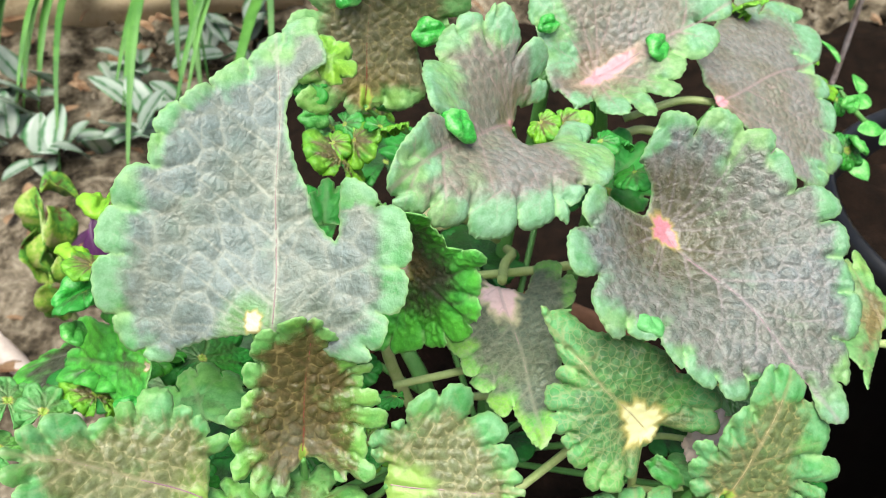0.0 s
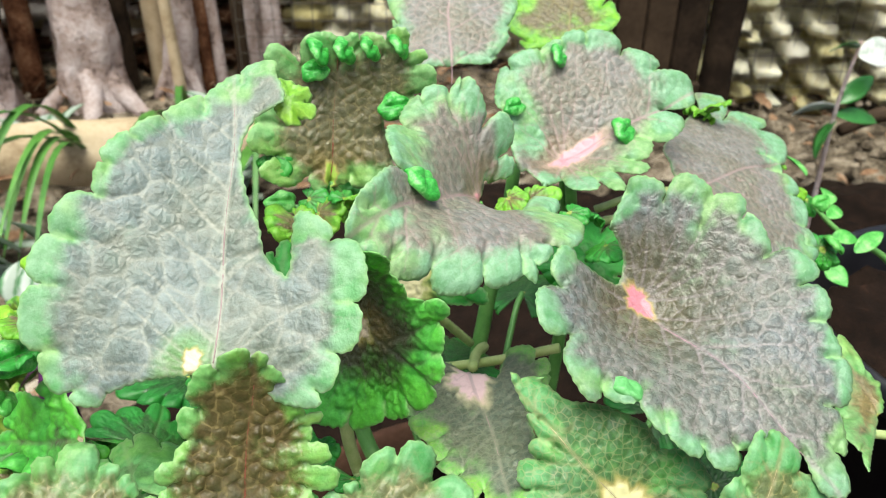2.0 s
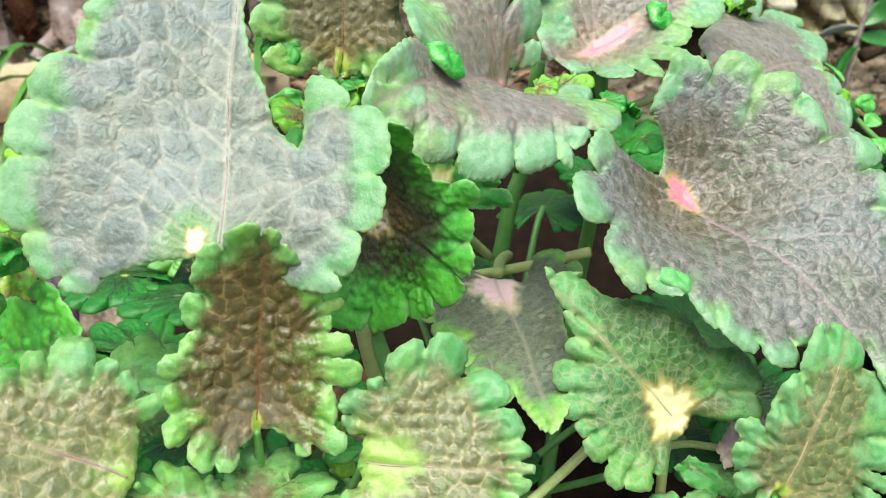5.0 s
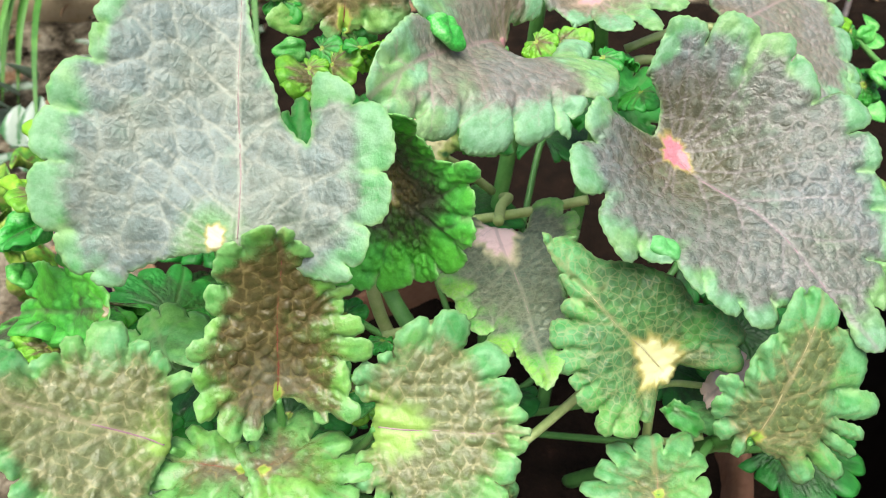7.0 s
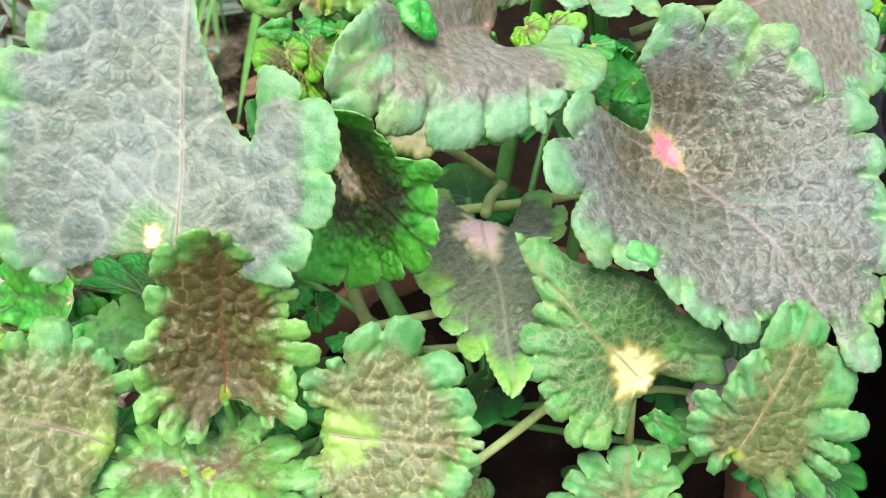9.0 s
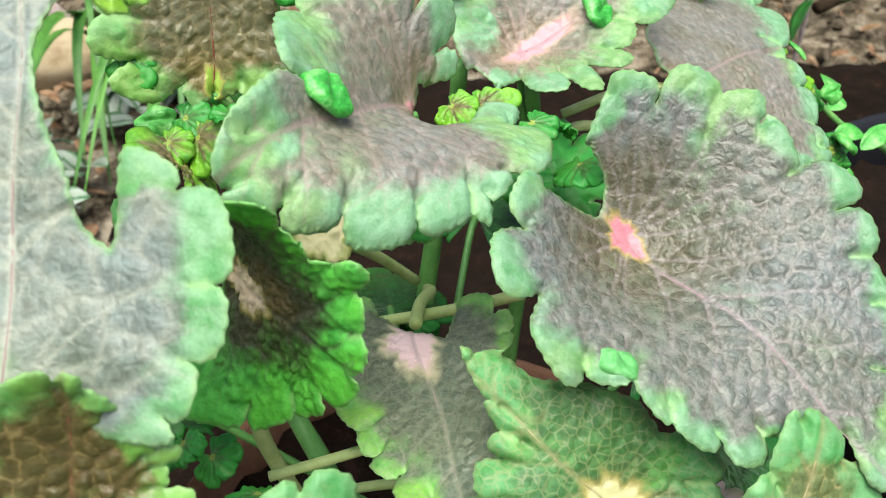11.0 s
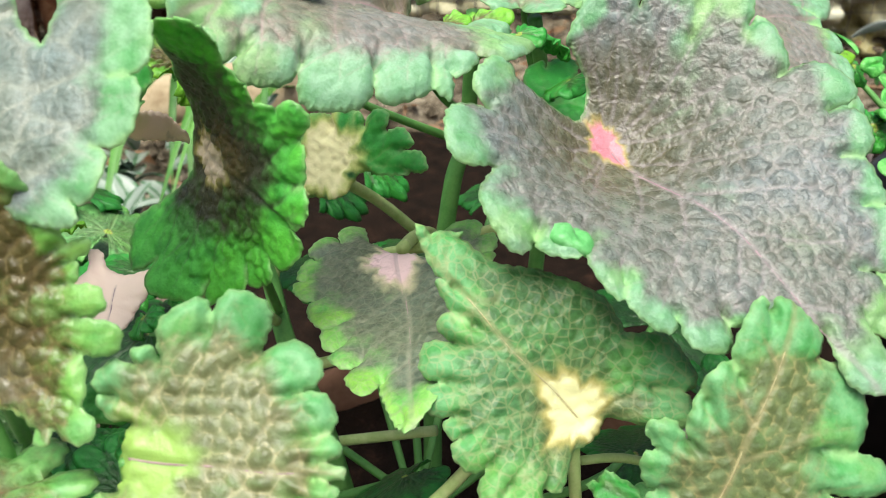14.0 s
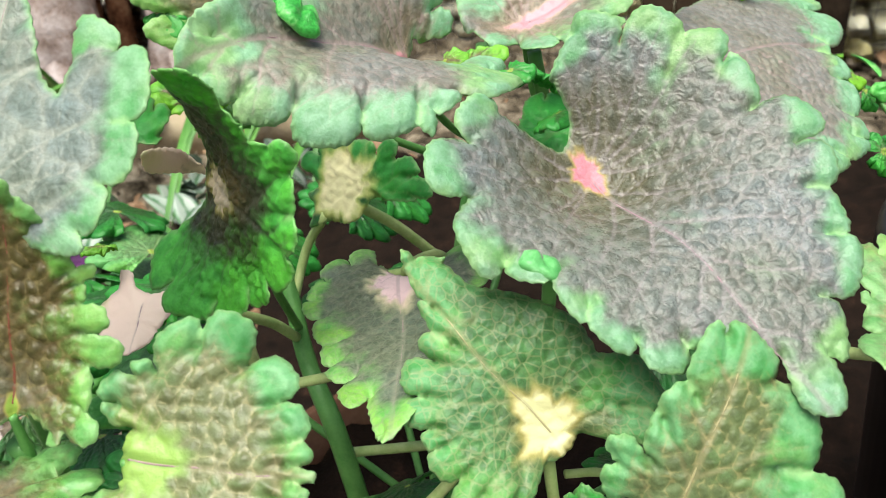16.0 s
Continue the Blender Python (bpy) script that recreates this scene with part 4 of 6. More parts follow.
    "L": dict(at=(-0.0208, 0.1506, 0.5263), turn=(45.9, 3.4, -0.7), size=0.055, bend=(0.040, -0.132, -0.005, 0.144, -0.190, 0.141, 0.014, -0.068, 0.017, -0.015, -0.003, 0.014, -0.083),
        lobes=[(-1.0, -0.3), (0.3, 4.8), (-1.5, 8.3, -6.0, 11.4), (-4.6, 14.3, -6.7, 18.4), (0.5, 21.8, 2.6, 25.0), (5.5, 23.9, 12.8, 36.2), (17.0, 31.0, 25.9, 38.7), (29.5, 26.8, 43.1, 24.3), (38.4, 17.1, 47.9, 12.6), (42.5, 7.3, 50.1, 5.1), (45.2, 1.9, 51.4, -0.3), (45.2, -1.8, 50.1, -4.8), (42.5, -6.9, 47.9, -12.0), (38.4, -16.2, 43.1, -23.1), (29.5, -25.5, 25.9, -36.8), (17.0, -29.4, 12.8, -34.4), (5.5, -22.7, 2.6, -23.8), (0.5, -20.7, -6.7, -17.5), (-4.6, -13.6, -6.0, -10.8), (-1.5, -7.9), (0.3, -4.6)]),
    "M": dict(at=(0.1168, 0.1675, 0.4852), turn=(37.0, -54.2, 47.5), size=0.06, bend=(0.074, -0.020, -0.087, -0.117, 0.251, 0.006, -0.045, -0.034, -0.014, 0.021, -0.004, -0.003, -0.065),
        lobes=[(0.3, 0.3), (-2.8, 1.0, -8.1, 2.6), (-2.4, 6.5, -2.2, 14.0), (3.0, 14.1, 7.2, 20.8), (13.1, 20.6, 20.2, 23.3), (18.5, 13.9, 29.7, 15.6), (31.1, 13.6, 39.5, 14.2), (40.7, 7.6, 54.0, 11.9), (59.1, 5.4, 60.7, -1.9), (52.6, -12.4, 40.7, -29.1), (31.2, -22.9, 28.9, -40.5), (20.5, -26.6, 17.1, -37.9), (14.9, -27.6, 9.8, -37.7), (9.4, -26.1, 0.3, -34.8), (1.6, -23.1, -6.7, -24.7), (-3.9, -15.1), (-2.1, -6.0)]),
    "X": dict(at=(-0.0482, 0.2383, 0.5646), turn=(17.9, -27.0, 90.3), size=0.0291, foot=(0.0, 0.0), form=(0.049, 0.021, 0.015, -0.025, 0.015, -0.034, 0.01, -0.008, -0.01, 0.0, -0.013, 0.001),
        lobes=[(-40.2, 12.7), (-16.6, 27.6), (-0.2, 30.2), (18.1, 22.8), (35.2, 9.8)]),
    "N": dict(at=(-0.1237, 0.2085, 0.5214), turn=(-53.9, 23.7, 156.3), size=0.0573, foot=(0.0, 0.0), form=(0.248, -0.211, 0.168, -0.057, -0.155, 0.033, 0.03, 0.004, -0.014, 0.003, -0.011, -0.011),
        lobes=[(-78.5, 15.0, 0), (-55.2, 32.3), (-14.0, 53.1), (0.9, 63.9), (13.4, 63.6), (25.6, 32.8), (125.2, 9.4)]),
    "S": dict(at=(-0.0835, 0.1613, 0.5368), turn=(-14.7, 10.4, 117.1), size=0.0553, foot=(0.0, 0.0), form=(-0.227, -0.114, -0.017, 0.109, -0.004, 0.174, 0.011, 0.01, 0.026, 0.006, 0.059, 0.011),
        lobes=[(-61.4, 11.8, 0), (-35.6, 28.7), (-22.4, 40.9), (-10.0, 46.3), (2.1, 48.5), (16.2, 49.5), (26.2, 34.2, 0)]),
    "W": dict(at=(0.0796, 0.3045, 0.5357), turn=(17.9, -12.4, 48.0), size=0.036, foot=(0.0, 0.0), form=(-0.043, -0.024, 0.003, 0.007, -0.006, 0.008, -0.007, -0.007, -0.004, -0.001, 0.001, -0.002),
        lobes=[(-108.3, 9.3), (-70.2, 21.3), (-33.2, 31.0), (-1.5, 39.7), (21.9, 42.9), (41.3, 33.3), (61.0, 15.7)]),
    "O": dict(at=(0.0076, 0.3226, 0.5040), turn=(-29.6, -57.3, 91.9), size=0.036, bend=(0.000, -0.000, -0.000, -0.000, 0.000, -0.000, 0.000, 0.000, 0.000, 0.000, -0.000, -0.000, 0.000),
        lobes=[(-0.5, -0.6), (-8.0, 4.4), (-10.3, 13.0), (-8.8, 24.0), (-11.4, 35.5), (-1.4, 31.9), (4.2, 36.0), (7.5, 30.0), (14.0, 34.8, 21.7, 39.2), (22.5, 31.2, 26.8, 21.4), (22.0, 12.2, 26.4, 2.9), (19.7, -4.3, 24.9, -14.6), (16.6, -15.8, 12.5, -27.7), (8.4, -22.6, 1.2, -34.4), (-0.5, -25.2, -1.7, -16.8), (0.6, -5.9)]),
    "Q": dict(at=(-0.0700, 0.2591, 0.4922), turn=(-3.6, 26.5, -91.6), size=0.04, bend=(0.0, 0.0, 0.0, 0.05, 0.0, -0.25, 0.0, 0.0, 0.0, 0.0, 0.0, 0.0, 0.05),
        lobes=[(-8.5, 9.5), (-1.4, 11.7), (4.8, 10.0), (13.7, 7.0), (19.8, 0.9), (21.3, -7.1), (11.0, -16.0), (1.2, -20.2), (-7.5, -13.4), (-15.7, -15.1), (-15.0, -9.6), (-8.1, -5.5), (-4.9, 2.9)]),
    "T": dict(at=(-0.0624, 0.142, 0.5188), turn=(-0.3, -1.8, 171.0), size=0.0292, foot=(0.0, 0.0), form=(0.087, 0.004, 0.046, -0.05, -0.02, -0.014, -0.031, 0.006, -0.003, 0.003, -0.011, -0.005),
        lobes=[(-58.5, 12.3), (-42.3, 17.1), (-30.1, 25.6), (-10.3, 29.3), (11.4, 34.1), (34.3, 29.6), (87.2, 14.6)]),
    "Y": dict(at=(-0.0567, 0.1402, 0.5204), turn=(1.4, 9.1, 41.4), size=0.0252, foot=(0.0, 0.0), form=(0.009, -0.005, 0.001, -0.016, -0.008, -0.012, -0.012, -0.0, -0.002, -0.003, -0.005, -0.006),
        lobes=[(-87.2, 15.1), (-58.5, 32.4), (-35.2, 38.1), (-8.9, 31.2), (23.6, 30.5), (42.9, 24.0), (56.7, 16.6)]),
    "U": dict(at=(0.0807, 0.1527, 0.4746), turn=(-1.8, 2.2, 83.2), size=0.028, foot=(0.0, 0.0), form=(-0.007, -0.019, 0.008, -0.013, -0.006, 0.0, -0.008, -0.002, -0.004, 0.002, -0.005, -0.002),
        lobes=[(-113.4, 14.6), (-73.3, 20.5), (-44.7, 27.4), (-25.6, 33.9), (4.0, 29.0), (35.4, 28.8), (60.5, 25.3), (87.3, 29.0), (113.0, 21.1)]),
    "Z": dict(at=(0.0887, 0.1997, 0.4701), turn=(29.2, 4.3, -38.0), size=0.0233, foot=(0.0, 0.0), form=(0.168, 0.102, 0.026, -0.042, 0.028, -0.087, 0.021, -0.033, -0.04, -0.003, -0.048, -0.004),
        lobes=[(-30.0, 5.9, 0), (-27.5, 13.8, 0), (-10.9, 23.6), (-2.0, 24.6), (9.4, 19.9, 0), (25.0, 8.9, 0)]),
    "QQ": dict(at=(0.1066, 0.1995, 0.4617), turn=(4.0, -6.5, 36.5), size=0.0416, foot=(0.0, 0.0), form=(0.009, 0.002, 0.003, -0.009, 0.001, -0.012, -0.001, -0.012, -0.012, -0.003, -0.011, -0.006),
        lobes=[(-37.6, 6.6, 0), (-21.1, 15.6), (-15.0, 32.1), (-4.0, 42.1), (7.6, 39.4), (17.0, 26.2), (21.7, 10.9, 0)]),
    "V": dict(at=(0.2164, 0.2539, 0.4881), turn=(15.1, -21.6, 108.4), size=0.0428, foot=(0.0, 0.0), form=(-0.001, -0.055, -0.018, 0.006, -0.064, 0.034, -0.01, 0.008, -0.006, 0.003, 0.001, -0.016),
        lobes=[(-52.5, 12.1, 0), (-24.0, 27.8), (-12.5, 45.8), (4.0, 41.2), (52.0, 21.0), (105.5, 35.3), (122.5, 44.1)]),
    "P": dict(at=(0.0226, 0.4382, 0.5763), turn=(1.6, -34.2, 89.1), size=0.1164, foot=(0.0, 0.0), form=(-0.055, -0.037, -0.038, 0.007, -0.007, 0.021, 0.023, -0.003, -0.0, 0.005, 0.006, 0.012),
        lobes=[(-52.3, 29.9), (-40.0, 53.9), (-29.7, 82.8), (-17.9, 107.6), (-3.5, 124.7), (11.0, 114.6), (26.2, 88.2), (42.5, 53.3), (58.2, 25.6, 0)]),
    "DD": dict(at=(0.0999, 0.5142, 0.571), turn=(3.3, -35.3, 77.8), size=0.0737, foot=(0.0, 0.0), form=(-0.015, -0.021, -0.002, -0.013, -0.001, -0.005, 0.002, -0.004, -0.005, -0.0, -0.004, 0.0),
        lobes=[(-66.7, 33.4), (-40.8, 49.8), (-11.4, 79.8), (11.0, 91.7), (34.8, 78.3), (57.6, 51.7), (97.5, 26.3)]),
}
# ---- end of leaf forms


# ---- the ground and what closes the place
def ground():
    bm = bmesh.new()
    bmesh.ops.create_grid(bm, x_segments=170, y_segments=170, size=1.0)
    for v in bm.verts:
        x, y = v.co.x, v.co.y
        v.co.x, v.co.y = x * 1.5 + x ** 5 * 60, 0.9 + y * 1.5 + y ** 5 * 60
        far = max(0.0, 1 - math.hypot(v.co.x, v.co.y - 0.9) / 4)
        v.co.z = (0.05 * noise.fractal((v.co.x * 3, v.co.y * 3, 1), 1.0, 2.0, 3) + 0.02 * noise.fractal((v.co.x * 22, v.co.y * 22, 5), 1.0, 2.0, 3)) * far
    tagged(part("ground", bm, mat_soil), "bare brown garden soil with crumbs and litter", "ground", kind="structure")


def stone_mesh(seed, material):
    bm = bmesh.new()
    bmesh.ops.create_cube(bm, size=1)
    bmesh.ops.bevel(bm, geom=bm.edges[:], offset=0.26, segments=2, affect="EDGES")
    for v in bm.verts:
        v.co *= 1 + 0.26 * noise.noise(v.co * 1.3 + Vector((seed * 7.1, 0, 0)))
    me = bpy.data.meshes.new("stone")
    bm.to_mesh(me)
    bm.free()
    me.materials.append(material)
    me.polygons.foreach_set("use_smooth", [True] * len(me.polygons))
    return me


def rubble_wall():
    """A dry rubble wall across the back: a core with stones proud of it."""
    bm = bmesh.new()
    bmesh.ops.create_cube(bm, size=1, matrix=Matrix.Translation((0, 2.2, 0.42)) @ Matrix.Diagonal((4.4, 0.2, 0.9, 1)))
    wall = tagged(part("wall_north", bm, mat_mortar, smooth=False), "low rubble wall of pale and brown stones", "wall", kind="structure")
    kinds = [stone_mesh(i, mat_stone) for i in range(5)]
    pale = [stone_mesh(i, mat_pale_stone) for i in range(5)]
    rnd = random.Random(4)
    z = 0.0
    while z < 0.85:
        low = z < 0.33
        h = rnd.uniform(0.045, 0.062) if low else rnd.uniform(0.12, 0.15)
        x = -2.1 + rnd.random() * 0.1
        while x < 2.1:
            near = x > -0.45
            w = rnd.uniform(0.07, 0.12) if low and -0.45 < x < 1.6 else rnd.uniform(0.16, 0.28)
            ob = new("stone", rnd.choice(pale if near else kinds))
            ob.parent = wall
            deep = 0.13 if x > 0.6 else 0.0
            ob.matrix_world = pose(x + w / 2, 2.09 - deep + rnd.uniform(-0.015, 0.015), z + h / 2, rnd.uniform(-8, 8), rnd.uniform(-9, 9), rnd.uniform(-10, 10)) @ Matrix.Diagonal((w * 1.08, 0.12 + 2 * deep, h * rnd.uniform(1.05, 1.2), 1))
            x += w
        z += h


def wire_fence():
    """A welded mesh on two posts in front of the wall."""
    fence = tagged(new("wire_fence"), "rusty welded wire mesh in front of a pale stone wall", "fence")
    fence.location = (-0.42, 1.80, 0)
    for i in range(46):
        x = i * 0.042
        rod("wire", [(x, 0, 0.0), (x + 0.004 * math.sin(i * 2.1), 0.004 * math.sin(i), 0.4), (x, 0, 0.9)], [0.0009] * 3, mat_wire, fence, sides=5)
    for k in range(24):
        rod("wire", [(0, 0.003, 0.01 + k * 0.038), (0.94, 0.003, 0.006 + k * 0.038), (1.89, 0.003, 0.01 + k * 0.038)], [0.0009] * 3, mat_wire, fence, sides=5)
    for x in (0.0, 1.89):
        rod("post", [(x, 0.02, -0.05), (x, 0.02, 0.4), (x + 0.005, 0.02, 0.95)], [0.014, 0.014, 0.013], mat_wood, fence, "dark weathered post", 12, 0.2)


def stake_row():
    """Old stakes and split boughs stuck side by side against the bank."""
    rnd = random.Random(31)
    row = tagged(new("stake_row"), "row of old grey and brown stakes in front of a bank", "stakes")
    row.location = (-1.5, 1.95, 0)
    x = 0.0
    while x < 1.05:
        r = rnd.uniform(0.008, 0.032)
        x += r + rnd.uniform(0.0, 0.03)
        lean = rnd.uniform(-0.06, 0.06)
        rod("stake", [(x, rnd.uniform(-0.06, 0.02), -0.05), (x + lean * 0.4, 0, 0.35), (x + lean, 0.01, rnd.uniform(0.7, 1.05))], [r, r * 0.95, r * 0.8], rnd.choice((mat_bark, mat_bark, mat_wood, mat_pale_wood, mat_earth)), row, "", 10, 0.3)
        x += r


stake_row()


def wooden_panel():
    """A dark plank panel with a lighter rail and its post."""
    panel = tagged(new("wooden_screen"), "dark weathered plank screen beside a post", "screen")
    panel.location = (0.26, 1.62, 0)
    for i in range(5):
        bm = bmesh.new()
        bmesh.ops.create_cube(bm, size=1, matrix=Matrix.Translation((0.03 + i * 0.062, 0.0, 0.34)) @ Matrix.Diagonal((0.059, 0.02, 0.70, 1)))
        bmesh.ops.bevel(bm, geom=bm.edges[:], offset=0.003, segments=1, affect="EDGES")
        part("plank", bm, mat_wood, panel, smooth=False)
    for z in (0.12, 0.52):
        bm = bmesh.new()
        bmesh.ops.create_cube(bm, size=1, matrix=Matrix.Translation((0.155, -0.02, z)) @ Matrix.Diagonal((0.31, 0.02, 0.03, 1)))
        bmesh.ops.bevel(bm, geom=bm.edges[:], offset=0.004, segments=1, affect="EDGES")
        part("rail", bm, mat_pale_wood if z > 0.3 else mat_wood, panel, smooth=False)
    post = tagged(rod("wooden_post", [(0.612, 1.62, -0.05), (0.608, 1.62, 0.3), (0.604, 1.62, 0.9)], [0.034, 0.032, 0.03], mat_wood, sides=14, rough=0.25), "dark rough wooden post in the soil", "post")


def grass_tuft(x, y, count, seed, reach=0.62):
    rnd = random.Random(seed)
    tuft = tagged(new("grass_tuft"), "tuft of long arching green blades in the soil", "grass", "tufts of long grass")
    tuft.location = (x, y, 0)
    for i in range(count):
        yaw = math.radians(-92 + rnd.uniform(-13, 16))
        ln, w = reach * rnd.uniform(0.6, 1.1), rnd.uniform(0.006, 0.011)
        top = rnd.uniform(0.12, 0.26)
        n, verts, faces = 12, [], []
        for k in range(n + 1):
            u = k / n
            out, z = ln * u, top * 4 * u * (1 - u * 0.93) * (1 - 0.35 * u)
            ww = w * (1 - u ** 3)
            for c in (-1, 0, 1):
                verts.append((out * math.cos(yaw) - c * ww * math.sin(yaw), out * math.sin(yaw) + c * ww * math.cos(yaw), z + 0.003 * abs(c)))
        faces = [(k * 3 + j, k * 3 + j + 3, k * 3 + j + 4, k * 3 + j + 1) for k in range(n) for j in range(2)]
        ob = mesh_object("blade", verts, faces, mat_grass, tuft)
        so = ob.modifiers.new("thickness", "SOLIDIFY")
        so.thickness = 0.0006


def leaf_cluster(name, label, category, x, y, z, count, length, width, material, seed, group="", spread=0.06, stem=None):
    """A low plant of entire leaves round a short stem."""
    rnd = random.Random(seed)
    pl = tagged(new(name), label, category, group)
    pl.location = (x, y, z)
    for i in range(count):
        yaw, pitch = rnd.uniform(0, 360), rnd.uniform(-62, -8)
        ln = length * rnd.uniform(0.75, 1.15)
        ob = mesh_object("leaf", *simple_leaf(ln, width * rnd.uniform(0.85, 1.1), rnd.uniform(0.1, 0.4), 0.3), material, pl)
        h = rnd.uniform(0.015, 0.05)
        ob.matrix_basis = pose(rnd.uniform(-spread, spread), rnd.uniform(-spread, spread), h, rnd.uniform(-15, 15), pitch, yaw)
    rod("stem", [(-spread * 0.6, 0, 0.0), (0, 0.005, 0.015), (spread * 0.7, -0.01, 0.012)], [0.003, 0.0025, 0.002], material, pl, sides=6)


def pot(name, x, y, r, h, soil, material, label, seed=1):
    """A tapered pot with a rolled rim and soil in it."""
    pt = tagged(new(name), label, "pot")
    pt.location = (x, y, 0)
    prof = [(0.72, 0.0), (0.98, 0.93), (1.02, 0.935), (1.05, 0.95), (1.05, 0.985), (1.02, 1.0), (0.985, 0.995), (0.965, 0.96), (0.95, 0.90), (0.70, 0.02)]
    seg, verts, faces = 56, [], []
    for pr, pz in prof:
        for k in range(seg):
            a = 2 * math.pi * k / seg
            verts.append((r * pr * math.cos(a), r * pr * math.sin(a), h * pz))
    for i in range(len(prof) - 1):
        for k in range(seg):
            a, b = i * seg + k, i * seg + (k + 1) % seg
            faces.append((a, b, b + seg, a + seg))
    faces.append(tuple(range(seg))[::-1])
    faces.append(tuple((len(prof) - 1) * seg + k for k in range(seg)))
    mesh_object("body", verts, faces, material, pt)
    bm = bmesh.new()
    bmesh.ops.create_circle(bm, cap_ends=True, segments=48, radius=r * 0.955)
    bmesh.ops.subdivide_edges(bm, edges=bm.edges[:], cuts=1)
    bmesh.ops.triangulate(bm, faces=bm.faces[:])
    for _ in range(3):
        bmesh.ops.subdivide_edges(bm, edges=[e for e in bm.edges if e.calc_length() > 0.012], cuts=1)
        bmesh.ops.triangulate(bm, faces=bm.faces[:])
    for v in bm.verts:
        v.co.z = soil + 0.012 * noise.fractal((v.co.x * 30 + seed, v.co.y * 30, 0), 1, 2, 4)
    part("soil", bm, mat_shaded_soil, pt, "crumbly potting soil, its shade put into the colour")
    return pt


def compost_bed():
    """Dark soil spread behind and beside the pots; the shade there is put into its colour."""
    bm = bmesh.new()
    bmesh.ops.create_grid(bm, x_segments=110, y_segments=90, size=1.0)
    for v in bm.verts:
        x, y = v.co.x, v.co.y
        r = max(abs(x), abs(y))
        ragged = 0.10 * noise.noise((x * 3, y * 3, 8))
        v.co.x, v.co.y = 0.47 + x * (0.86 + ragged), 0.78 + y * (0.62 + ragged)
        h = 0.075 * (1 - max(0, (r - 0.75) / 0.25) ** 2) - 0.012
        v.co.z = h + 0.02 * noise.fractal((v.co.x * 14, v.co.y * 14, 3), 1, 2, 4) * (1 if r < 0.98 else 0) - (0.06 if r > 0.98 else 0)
    tagged(part("compost_bed", bm, mat_shaded_soil), "spread of dark soil with litter, shade put into its colour", "compost", kind="structure")


ground()
compost_bed()
rubble_wall()
wire_fence()
wooden_panel()
pot("plant_pot", 0.04, 0.30, 0.15, 0.30, 0.27, mat_clay, "brown clay pot under the coleus", 1)
pot("nursery_pot", 0.425, 0.44, 0.135, 0.40, 0.36, mat_plastic, "black plastic nursery pot with a rolled rim", 2)
# Added pot: its black stands in for ground that lies in shade.
pot("nursery_pot", 0.345, 0.13, 0.125, 0.34, 0.30, mat_plastic, "added black plastic pot standing in for shaded ground", 3)

